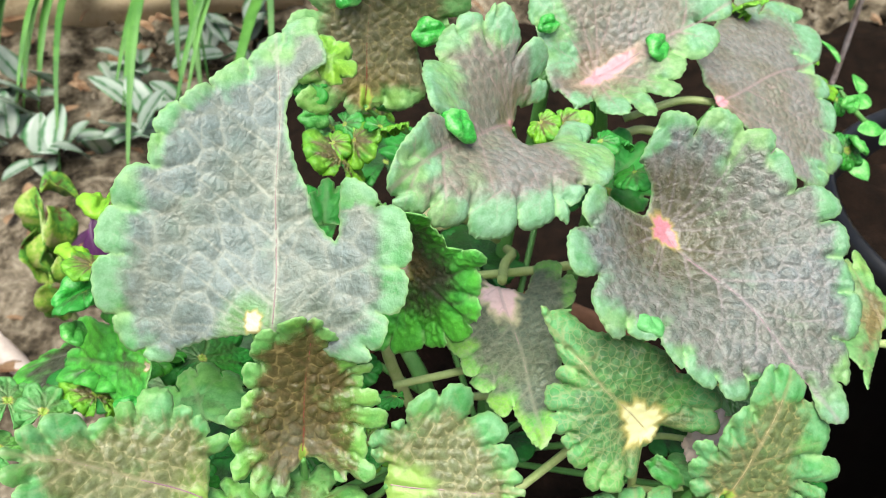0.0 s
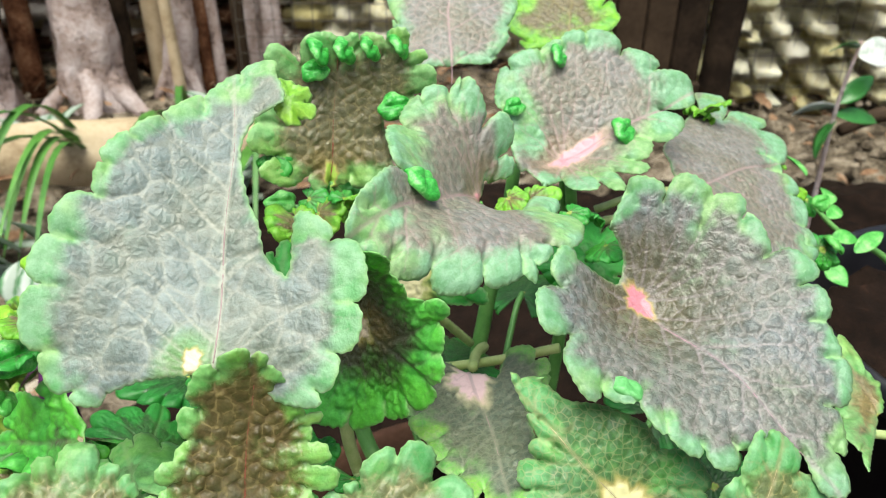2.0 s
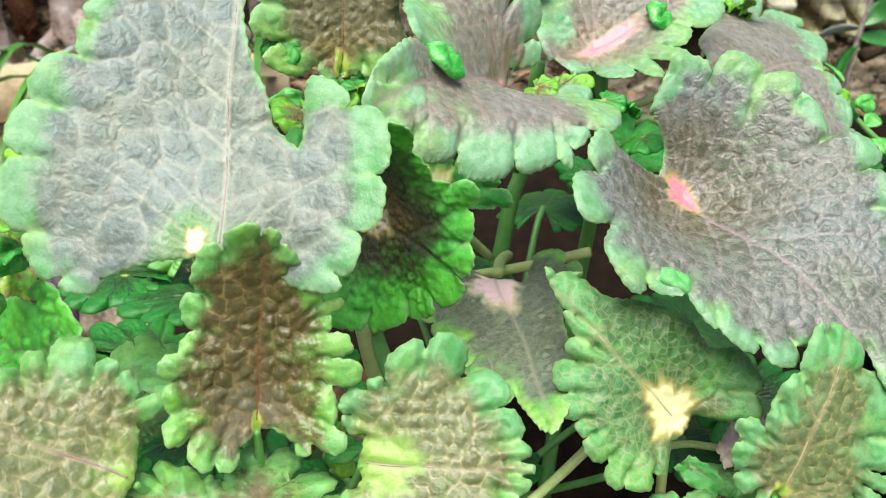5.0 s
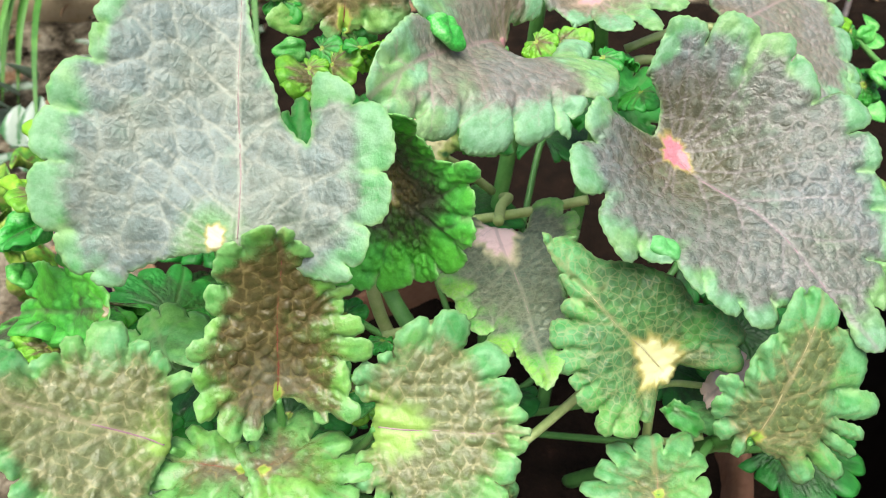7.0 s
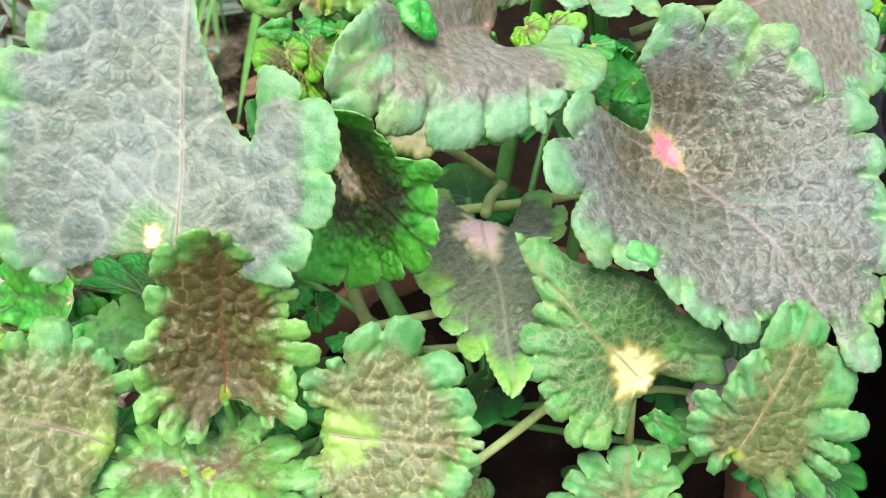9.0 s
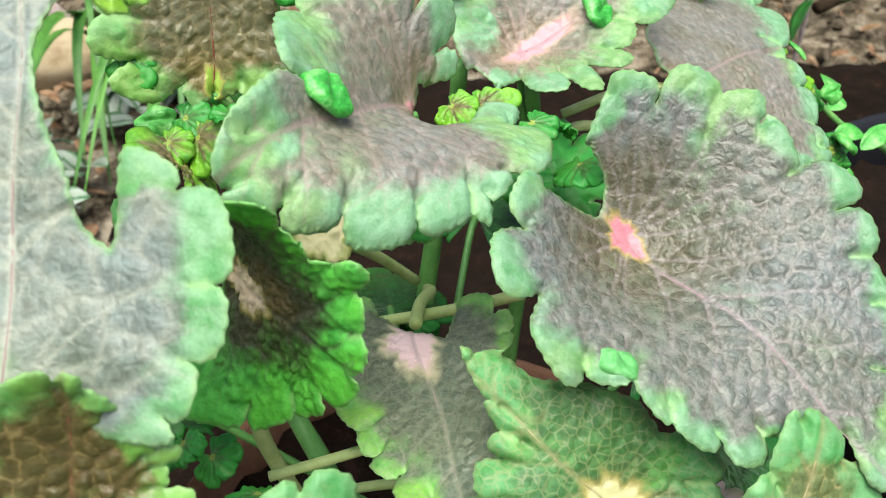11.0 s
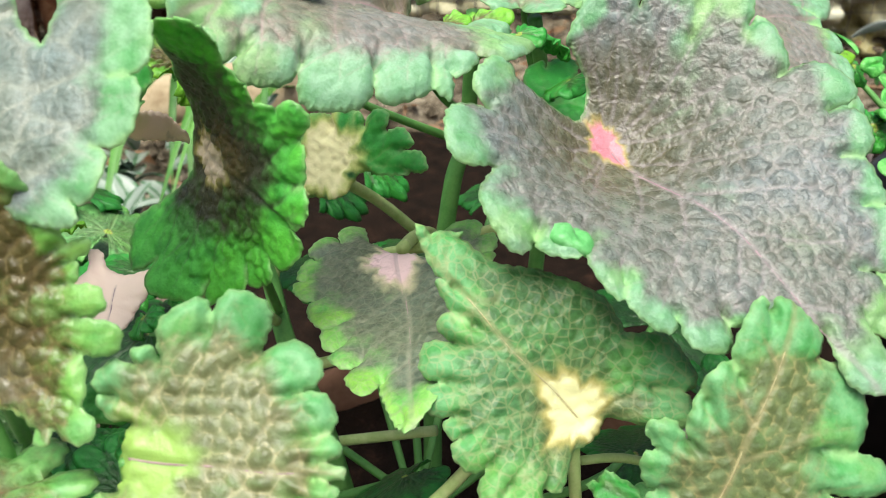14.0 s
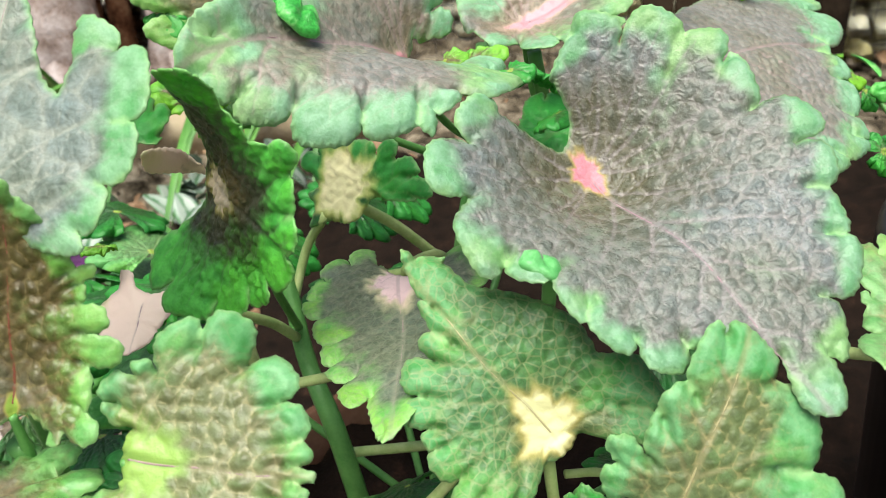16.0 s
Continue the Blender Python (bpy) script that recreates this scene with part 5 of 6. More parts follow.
# ---- the coleus
plant = tagged(new("coleus_plant"), "bushy coleus with mauve leaves and scalloped green margins in a pot", "plant")
plant.location = (0.04, 0.30, 0.27)
bpy.context.view_layer.update()
LOOKS = {
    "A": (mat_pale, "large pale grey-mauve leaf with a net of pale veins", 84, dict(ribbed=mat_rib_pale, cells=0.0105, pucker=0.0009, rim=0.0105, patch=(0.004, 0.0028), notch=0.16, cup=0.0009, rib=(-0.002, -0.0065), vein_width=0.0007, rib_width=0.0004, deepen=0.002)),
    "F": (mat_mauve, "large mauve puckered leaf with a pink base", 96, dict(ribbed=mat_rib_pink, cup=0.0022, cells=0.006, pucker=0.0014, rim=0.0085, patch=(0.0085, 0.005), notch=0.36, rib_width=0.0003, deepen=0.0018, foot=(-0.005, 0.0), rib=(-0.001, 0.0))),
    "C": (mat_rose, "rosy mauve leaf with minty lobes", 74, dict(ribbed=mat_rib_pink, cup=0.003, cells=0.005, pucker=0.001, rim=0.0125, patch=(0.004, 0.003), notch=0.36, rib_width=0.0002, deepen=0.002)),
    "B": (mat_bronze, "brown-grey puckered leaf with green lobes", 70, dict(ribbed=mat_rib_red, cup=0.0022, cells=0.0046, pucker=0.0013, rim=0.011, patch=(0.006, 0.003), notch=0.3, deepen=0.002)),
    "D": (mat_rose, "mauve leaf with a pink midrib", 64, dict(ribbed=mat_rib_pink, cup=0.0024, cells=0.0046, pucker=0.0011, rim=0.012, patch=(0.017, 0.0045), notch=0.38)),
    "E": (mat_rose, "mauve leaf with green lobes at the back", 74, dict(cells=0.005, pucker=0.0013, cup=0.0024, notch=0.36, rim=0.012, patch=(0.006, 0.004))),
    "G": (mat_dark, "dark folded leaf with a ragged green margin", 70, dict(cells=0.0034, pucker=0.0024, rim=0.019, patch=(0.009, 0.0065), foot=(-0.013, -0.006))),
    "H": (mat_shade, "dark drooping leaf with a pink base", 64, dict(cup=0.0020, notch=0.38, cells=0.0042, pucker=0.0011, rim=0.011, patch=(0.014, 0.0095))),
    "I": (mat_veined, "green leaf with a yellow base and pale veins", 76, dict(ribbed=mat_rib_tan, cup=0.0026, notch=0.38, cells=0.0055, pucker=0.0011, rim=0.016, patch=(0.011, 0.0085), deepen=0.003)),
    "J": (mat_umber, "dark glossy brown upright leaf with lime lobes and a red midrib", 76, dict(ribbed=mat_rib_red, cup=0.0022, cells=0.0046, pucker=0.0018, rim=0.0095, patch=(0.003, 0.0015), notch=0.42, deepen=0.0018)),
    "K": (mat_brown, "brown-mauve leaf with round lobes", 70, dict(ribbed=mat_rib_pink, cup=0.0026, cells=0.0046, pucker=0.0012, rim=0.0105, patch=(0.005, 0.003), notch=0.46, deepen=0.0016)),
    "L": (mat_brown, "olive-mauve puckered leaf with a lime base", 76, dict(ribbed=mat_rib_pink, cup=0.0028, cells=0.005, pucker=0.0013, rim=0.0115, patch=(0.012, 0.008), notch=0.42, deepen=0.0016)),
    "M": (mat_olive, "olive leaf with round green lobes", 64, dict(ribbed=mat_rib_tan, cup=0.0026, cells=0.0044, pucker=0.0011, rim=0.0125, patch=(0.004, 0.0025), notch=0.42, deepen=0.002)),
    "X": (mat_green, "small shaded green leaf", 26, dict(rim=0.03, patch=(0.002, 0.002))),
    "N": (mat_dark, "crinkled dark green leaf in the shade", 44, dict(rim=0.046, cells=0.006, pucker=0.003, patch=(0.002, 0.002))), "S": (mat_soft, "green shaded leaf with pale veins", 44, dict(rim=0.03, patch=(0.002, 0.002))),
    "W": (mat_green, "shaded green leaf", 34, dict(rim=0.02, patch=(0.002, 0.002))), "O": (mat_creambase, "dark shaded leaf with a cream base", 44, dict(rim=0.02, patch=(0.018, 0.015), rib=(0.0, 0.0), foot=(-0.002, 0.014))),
    "Q": (mat_pinkbase, "leaf with a broad pale pink base", 44, dict(rim=0.0005, patch=(0.05, 0.04), pucker=0.0004, cup=0.0004, wave=0.0003, vein_width=0.0006, ribbed=mat_rib_pink)),
    "GG": (mat_pinkbase, "pale cream and pink base of the dark folded leaf", 44, dict(rim=0.0005, patch=(0.06, 0.02), pucker=0.0004, cup=0.0003, wave=0.0003)),
    "QQ": (mat_pinkbase, "leaf with a pale pink base under its neighbour", 30, dict(rim=0.006, patch=(0.03, 0.02))),
    "T": (mat_umber, "young brown-hearted leaf with lime lobes", 40, dict(cells=0.0035, notch=0.34, patch=(0.002, 0.002))), "Y": (mat_umber, "young dark leaf with round lime lobes", 40, dict(cells=0.0035, notch=0.34, patch=(0.002, 0.002))),
    "U": (mat_olive, "olive young leaf with green lobes", 44, dict(cells=0.004, rim=0.016, patch=(0.002, 0.002), notch=0.36)), "Z": (mat_green, "small oval green leaf", 22, dict(cells=0.006, patch=(0.002, 0.002))),
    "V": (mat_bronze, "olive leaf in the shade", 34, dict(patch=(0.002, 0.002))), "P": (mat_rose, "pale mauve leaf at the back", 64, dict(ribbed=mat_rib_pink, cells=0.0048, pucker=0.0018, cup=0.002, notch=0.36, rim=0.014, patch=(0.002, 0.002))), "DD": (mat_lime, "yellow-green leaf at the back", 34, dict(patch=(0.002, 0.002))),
}


def hung(ob):
    """Put under the plant what was built at its place in the world."""
    m = ob.matrix_world.copy()
    ob.parent = plant
    ob.matrix_basis = plant.matrix_world.inverted() @ m
    return ob


leaves = {}
for i, (key, spec) in enumerate(LEAF_FORMS.items()):
    mat, label, rings, extra = LOOKS[key]
    if key in "TYU":
        (a0, r0), (a1, r1) = spec["lobes"][0][:2], spec["lobes"][-1][:2]
        spec = dict(spec, lobes=[(a0 - 66, 6, 0), (a0 - 34, 0.8 * r0)] + spec["lobes"] + [(a1 + 34, 0.8 * r1), (a1 + 66, 6, 0)])
    leaves[key] = hung(leaf_blade("leaf", material=mat, label=label, grid=0.001 if rings >= 60 else 0.0013, seed=i, **spec, **extra))


# stems and leaf stalks
def stalk(name, pts, r0, r1, mat, label=""):
    n = len(pts)
    hung(rod(name, pts, [r0 + (r1 - r0) * i / (n - 1) for i in range(n)], mat, None, label, 10, 0.05))


for pts, r in (
    ([(0.030, 0.340, 0.26), (0.034, 0.365, 0.38), (0.044, 0.380, 0.461), (0.052, 0.389, 0.49), (0.056, 0.385, 0.55)], 0.0048),
    ([(0.010, 0.270, 0.26), (-0.008, 0.278, 0.397), (-0.025, 0.301, 0.428), (-0.035, 0.322, 0.453), (-0.046, 0.342, 0.475)], 0.0046),
    ([(-0.02, 0.26, 0.26), (-0.05, 0.21, 0.38), (-0.058, 0.175, 0.48), (-0.055, 0.160, 0.52)], 0.0042),
    ([(0.08, 0.28, 0.26), (0.11, 0.23, 0.37), (0.118, 0.195, 0.44), (0.116, 0.172, 0.485)], 0.0042),
    ([(0.07, 0.33, 0.26), (0.085, 0.37, 0.40), (0.088, 0.36, 0.50), (0.080, 0.345, 0.56)], 0.0040),
):
    stalk("stem", pts, r * 1.15, r * 0.75, mat_stem)
for pts, r in (
    ([(0.038, 0.345, 0.455), (0.038, 0.318, 0.478), (0.033, 0.303, 0.486), (0.030, 0.284, 0.493)], 0.0026),
    ([(-0.001, 0.336, 0.494), (0.014, 0.352, 0.472), (0.034, 0.368, 0.440)], 0.0026),
    ([(-0.014, 0.330, 0.492), (-0.028, 0.336, 0.470), (-0.034, 0.320, 0.448)], 0.0022),
    ([(-0.050, 0.262, 0.490), (-0.036, 0.291, 0.461), (-0.030, 0.306, 0.440)], 0.0024),
    ([(-0.011, 0.284, 0.388), (0.006, 0.283, 0.392), (0.040, 0.276, 0.405)], 0.0024),
    ([(0.012, 0.303, 0.476), (0.046, 0.296, 0.488), (0.072, 0.290, 0.500)], 0.0024),
    ([(0.186, 0.254, 0.480), (0.219, 0.263, 0.469), (0.262, 0.268, 0.458)], 0.0022),
    ([(0.100, 0.372, 0.530), (0.130, 0.376, 0.539), (0.152, 0.372, 0.540)], 0.0022),
    ([(0.086, 0.358, 0.520), (0.105, 0.364, 0.528), (0.122, 0.362, 0.527)], 0.0024),
    ([(-0.024, 0.236, 0.470), (-0.001, 0.239, 0.474), (0.020, 0.242, 0.478)], 0.0020),
    ([(-0.029, 0.252, 0.490), (-0.025, 0.248, 0.468), (-0.014, 0.250, 0.420)], 0.0030),
    ([(0.026, 0.186, 0.446), (0.047, 0.197, 0.459), (0.066, 0.201, 0.484)], 0.0020),
    ([(0.086, 0.196, 0.487), (0.089, 0.198, 0.455), (0.094, 0.204, 0.420)], 0.0020),
    ([(0.111, 0.191, 0.453), (0.100, 0.192, 0.448), (0.091, 0.198, 0.440)], 0.0016),
    ([(0.092, 0.213, 0.458), (0.105, 0.217, 0.455), (0.122, 0.218, 0.450)], 0.0016),
):
    stalk("petiole", pts, r, r, mat_petiole)
# hidden stalks carry the other leaves
ROOTS = {"A": (-0.056, 0.172, 0.49), "F": (0.086, 0.364, 0.47), "C": (0.052, 0.386, 0.50), "B": (0.048, 0.38, 0.49), "D": (0.083, 0.352, 0.53), "E": (0.088, 0.36, 0.49),
         "G": (-0.030, 0.312, 0.44), "J": (-0.056, 0.163, 0.505), "K": (-0.057, 0.170, 0.495), "L": (-0.052, 0.185, 0.45), "M": (0.117, 0.182, 0.465), "U": (0.115, 0.19, 0.45)}
for key, root in ROOTS.items():
    fx, fy = LEAF_FORMS[key].get("foot", (0.0, 0.0))
    low = Vector(LEAF_FORMS[key]["at"])
    dip = LEAF_FORMS[key].get("bend")
    dip = LEAF_FORMS[key]["size"] * (dip[0] + dip[12]) - 0.0015 if dip else 0.0
    base = pose(*low, *LEAF_FORMS[key]["turn"]) @ Vector((fx, fy, dip))
    root = Vector(root)
    low = (base + root) / 2 - Vector((0, 0, 0.008))
    stalk("petiole", [base - Vector((0, 0, 0.0012)), base * 0.75 + low * 0.25 - Vector((0, 0, 0.004)), low, root], 0.0011, 0.0021, mat_stem)


# lobes that curl up and bulge, and young leaves between the large ones
def young_leaf(name, at, tilt, yaw, reach, material, seed, dome, count=7, label=""):
    """A small rounded leaf of a few lobes; dome bends it down all round (minus: cups it)."""
    rnd = random.Random(seed)
    lobes = [(-150 + 300 * i / (count - 1), 1000 * reach * rnd.uniform(0.8, 1.1) * (0.75 + 0.25 * math.cos(math.radians(-150 + 300 * i / (count - 1))))) for i in range(count)]
    form = (-dome * 0.4, 0.0, 0.0, 0.05, 0.0, 0.0, 0.0, -dome, 0.0, 0.0, 0.0, 0.0)
    hung(blade(name, at, (tilt, 0, yaw), reach, form, lobes, material, None, label, rings=22, seed=seed, cells=0.0026, pucker=0.0009, cup=0.0012, wave=0.0005, rim=0.012, patch=(0.001, 0.001)))


def curled_lobe(at, size, turn, material, seed, label=""):
    """A swollen lobe rolled into itself: a lobed pad with a crease down its middle, closed below."""
    rng = np.random.default_rng(seed)
    nu, nv, ph = 30, 15, rng.random(3) * 6.28
    verts, faces = [], []
    for i in range(nv + 1):
        th = math.pi * 0.62 * i / nv
        for j in range(nu):
            a = 2 * math.pi * j / nu
            r = 1 + 0.10 * math.sin(3 * a + ph[0]) + 0.07 * math.sin(5 * a + ph[1])
            x, y = math.sin(th) * r * math.cos(a), 0.78 * math.sin(th) * r * math.sin(a)
            z = 0.44 * math.cos(th) - 0.20 * math.exp(-(y / 0.13) ** 2) * max(0.0, math.cos(th)) + 0.07 * math.sin(7 * x + ph[2]) * math.sin(6 * y)
            verts.append((size * x, size * y, size * z))
    faces = [(i * nu + j, (i + 1) * nu + j, (i + 1) * nu + (j + 1) % nu, i * nu + (j + 1) % nu) for i in range(nv) for j in range(nu)]
    faces.append(tuple(nv * nu + j for j in range(nu))[::-1])
    ob = mesh_object("curled_lobe", verts, faces, material, None, label)
    ob.matrix_world = pose(*at, *turn)
    hung(ob)


for i, (at, size, turn, mat) in enumerate((
    ((0.006, 0.2735, 0.599), 0.0105, (40, 0, 100), mat_curl), ((0.107, 0.359, 0.583), 0.0090, (45, 0, 60), mat_curl), ((0.0745, 0.383, 0.613), 0.008, (60, 0, 80), mat_curl),
    ((-0.040, 0.338, 0.630), 0.0085, (55, 0, 95), mat_curl), ((-0.029, 0.340, 0.630), 0.008, (55, 0, 85), mat_curl), ((-0.0175, 0.340, 0.631), 0.0075, (55, 0, 90), mat_curl), ((-0.005, 0.342, 0.632), 0.0085, (55, 0, 100), mat_curl),
    ((-0.042, 0.336, 0.622), 0.0065, (50, 0, 20), mat_curl), ((-0.006, 0.333, 0.606), 0.0085, (45, 0, 20), mat_curl), ((0.051, 0.358, 0.596), 0.006, (50, 0, 30), mat_curl),
    ((0.083, 0.2155, 0.5425), 0.0085, (25, 0, 120), mat_pad), ((-0.128, 0.190, 0.520), 0.0055, (30, 0, 40), mat_curl), ((-0.113, 0.190, 0.521), 0.0075, (30, 0, 70), mat_fresh), ((-0.104, 0.187, 0.518), 0.0055, (30, 0, 120), mat_curl),
    ((-0.039, 0.184, 0.512), 0.0095, (30, 0, 50), mat_fresh), ((-0.030, 0.176, 0.503), 0.0065, (20, 0, 0), mat_curl), ((0.122, 0.182, 0.495), 0.006, (35, 0, 90), mat_fresh), ((0.127, 0.189, 0.492), 0.007, (35, 0, 40), mat_curl),
    ((-0.146, 0.258, 0.567), 0.010, (40, 20, 100), mat_bright), ((-0.154, 0.240, 0.557), 0.009, (40, 20, 130), mat_bright), ((-0.152, 0.228, 0.546), 0.010, (40, 10, 60), mat_curl), ((-0.153, 0.216, 0.535), 0.007, (40, 10, 100), mat_fresh),
    ((0.246, 0.412, 0.512), 0.007, (40, 0, 30), mat_fresh), ((0.254, 0.400, 0.490), 0.008, (40, 0, 100), mat_fresh), ((-0.066, 0.348, 0.548), 0.008, (40, 0, 10), mat_fresh), ((-0.030, 0.352, 0.556), 0.008, (40, 0, 60), mat_fresh), ((-0.046, 0.354, 0.556), 0.0065, (40, 0, 110), mat_curl),
)):
    curled_lobe(at, size, turn, mat, 60 + i, "glossy green lobe rolled into itself")


def rosette(at, tilt, yaw, reach, material, seed, count=9, dome=0.25, label="", rim=0.011):
    """A young leaf seen from above, lobed nearly all round."""
    rnd = random.Random(seed)
    lobes = [(-165 + 330 * i / (count - 1), 1000 * reach * rnd.uniform(0.85, 1.1) * (0.82 + 0.18 * math.cos(radians(-165 + 330 * i / (count - 1))))) for i in range(count)]
    hung(blade("young_leaf", at, (tilt, 0, yaw), reach, (-dome * 0.3, 0.0, 0.0, 0.06, 0.0, 0.0, 0.0, -dome, 0.0, 0.0, 0.0, 0.0), lobes, material, None, label, rings=34, seed=seed, cells=0.0032, pucker=0.0013, cup=0.0024, wave=0.0006, rim=rim, patch=(0.002, 0.002), notch=0.36))


rosette((-0.047, 0.300, 0.560), 42, 100, 0.023, mat_lime, 301, 9, 0.2, "young brown-hearted leaf with round lime lobes")
hung(leaf_blade("folded_tip", (-0.0425, 0.2520, 0.6425), (40, 0, 20), 0.014, mat_bright_blade, "bright lime folded tip of the large pale leaf", [(-120, 5, 0), (-70, 10), (-25, 13), (20, 12.5), (65, 11), (120, 5, 0)], form=(-0.1, 0, 0, 0, 0, 0, 0, -0.2, 0, 0, 0, 0), cells=0.005, pucker=0.0005, cup=0.0008, rim=0.006, patch=(0.0005, 0.0005), seed=302))
for i, (at, tilt, yaw, reach, mat) in enumerate((
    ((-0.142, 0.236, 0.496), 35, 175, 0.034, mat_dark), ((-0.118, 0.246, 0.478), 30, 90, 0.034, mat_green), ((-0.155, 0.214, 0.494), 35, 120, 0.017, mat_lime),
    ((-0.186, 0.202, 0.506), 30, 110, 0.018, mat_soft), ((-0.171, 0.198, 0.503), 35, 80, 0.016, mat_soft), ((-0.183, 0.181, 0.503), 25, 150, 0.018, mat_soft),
    ((-0.178, 0.276, 0.432), 20, 160, 0.042, mat_green_shaded), ((-0.150, 0.268, 0.424), 25, 60, 0.040, mat_soft), ((-0.066, 0.380, 0.448), 25, 100, 0.040, mat_green), ((-0.130, 0.350, 0.430), 25, 150, 0.045, mat_green_shaded),
    ((-0.005, 0.420, 0.462), 25, 90, 0.040, mat_green), ((-0.110, 0.260, 0.420), 20, 200, 0.040, mat_green_shaded), ((-0.085, 0.310, 0.462), 25, 130, 0.034, mat_green), ((0.178, 0.449, 0.555), 40, 120, 0.014, mat_lime),
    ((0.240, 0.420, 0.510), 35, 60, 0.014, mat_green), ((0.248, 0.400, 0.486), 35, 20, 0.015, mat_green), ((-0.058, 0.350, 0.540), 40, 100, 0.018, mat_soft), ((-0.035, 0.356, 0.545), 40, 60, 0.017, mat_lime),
    ((0.017, 0.172, 0.440), 25, 90, 0.030, mat_olive), ((0.128, 0.200, 0.455), 30, 150, 0.022, mat_soft), ((-0.095, 0.215, 0.432), 20, 170, 0.032, mat_green_shaded), ((-0.072, 0.226, 0.424), 20, 60, 0.034, mat_green_shaded),
    ((-0.177, 0.429, 0.437), 20, 140, 0.045, mat_green_shaded), ((-0.147, 0.402, 0.425), 25, 100, 0.045, mat_soft), ((-0.175, 0.370, 0.430), 20, 170, 0.042, mat_green_shaded), ((-0.152, 0.375, 0.360), 15, 200, 0.050, mat_green_shaded), ((-0.109, 0.353, 0.360), 15, 160, 0.048, mat_green_shaded),
    ((-0.168, 0.445, 0.380), 15, 130, 0.050, mat_soft), ((-0.201, 0.290, 0.428), 20, 190, 0.042, mat_dark), ((-0.042, 0.470, 0.420), 25, 90, 0.045, mat_green_shaded), ((0.017, 0.367, 0.420), 20, 60, 0.036, mat_green_shaded),
    ((0.150, 0.262, 0.435), 15, 330, 0.040, mat_green_shaded), ((0.10, 0.40, 0.47), 20, 60, 0.035, mat_green),
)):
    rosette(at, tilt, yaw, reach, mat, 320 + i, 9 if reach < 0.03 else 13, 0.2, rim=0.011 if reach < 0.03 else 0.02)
for i, (at, tilt, yaw, reach, mat) in enumerate((
    ((0.046, 0.319, 0.567), 30, 303, 0.012, mat_lime),
    ((0.056, 0.319, 0.566), 38, 309, 0.016, mat_lime),
    ((0.072, 0.302, 0.569), 19, 310, 0.01, mat_green),
    ((0.086, 0.31, 0.563), 45, 132, 0.012, mat_green),
    ((0.09, 0.298, 0.554), 27, 240, 0.016, mat_green),
    ((-0.047, 0.316, 0.568), 40, 327, 0.012, mat_green),
    ((-0.052, 0.307, 0.564), 29, 325, 0.012, mat_lime),
    ((-0.02, 0.303, 0.577), 48, 199, 0.01, mat_lime),
    ((-0.029, 0.307, 0.573), 19, 81, 0.01, mat_green),
    ((-0.064, 0.318, 0.59), 34, 15, 0.014, mat_green),
    ((-0.042, 0.308, 0.565), 45, 304, 0.016, mat_lime),
    ((0.183, 0.448, 0.56), 42, 202, 0.016, mat_lime),
    ((0.234, 0.455, 0.516), 23, 187, 0.01, mat_lime),
    ((0.23, 0.421, 0.518), 17, 69, 0.016, mat_lime),
    ((-0.141, 0.229, 0.562), 28, 132, 0.016, mat_lime),
    ((-0.146, 0.225, 0.551), 34, 215, 0.016, mat_green),
    ((-0.131, 0.251, 0.584), 37, 273, 0.016, mat_lime),
    ((-0.021, 0.209, 0.5), 29, 172, 0.01, mat_green),
    ((-0.038, 0.226, 0.497), 32, 310, 0.012, mat_green),
    ((-0.044, 0.223, 0.509), 35, 277, 0.01, mat_green),
    ((-0.033, 0.191, 0.491), 28, 324, 0.014, mat_lime),
    ((-0.097, 0.164, 0.505), 33, 63, 0.01, mat_green),
    ((-0.105, 0.286, 0.526), 45, 327, 0.016, mat_green),
    ((-0.086, 0.269, 0.514), 20, 176, 0.01, mat_lime),
    ((0.031, 0.238, 0.421), 33, 218, 0.030, mat_green_shaded),
)):
    young_leaf("young_leaf", at, tilt, yaw, reach, mat, 80 + i, 0.15)

# older leaves low on the stems; the shade of the rest is in their green
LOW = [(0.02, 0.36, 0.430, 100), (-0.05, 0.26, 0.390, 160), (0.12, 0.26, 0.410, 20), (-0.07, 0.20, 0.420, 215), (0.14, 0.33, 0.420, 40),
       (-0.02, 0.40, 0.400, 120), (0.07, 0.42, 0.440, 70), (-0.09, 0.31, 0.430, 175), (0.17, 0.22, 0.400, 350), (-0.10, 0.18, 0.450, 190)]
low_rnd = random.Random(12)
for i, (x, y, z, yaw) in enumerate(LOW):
    young_leaf("lower_leaf", (x, y, z), low_rnd.uniform(-12, 25), yaw, low_rnd.uniform(0.036, 0.050), mat_green_shaded, 120 + i, 0.22, 11)
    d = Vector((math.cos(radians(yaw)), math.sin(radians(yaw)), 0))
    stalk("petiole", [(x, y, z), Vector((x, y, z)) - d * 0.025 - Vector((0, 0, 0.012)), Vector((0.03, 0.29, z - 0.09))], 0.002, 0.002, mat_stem)

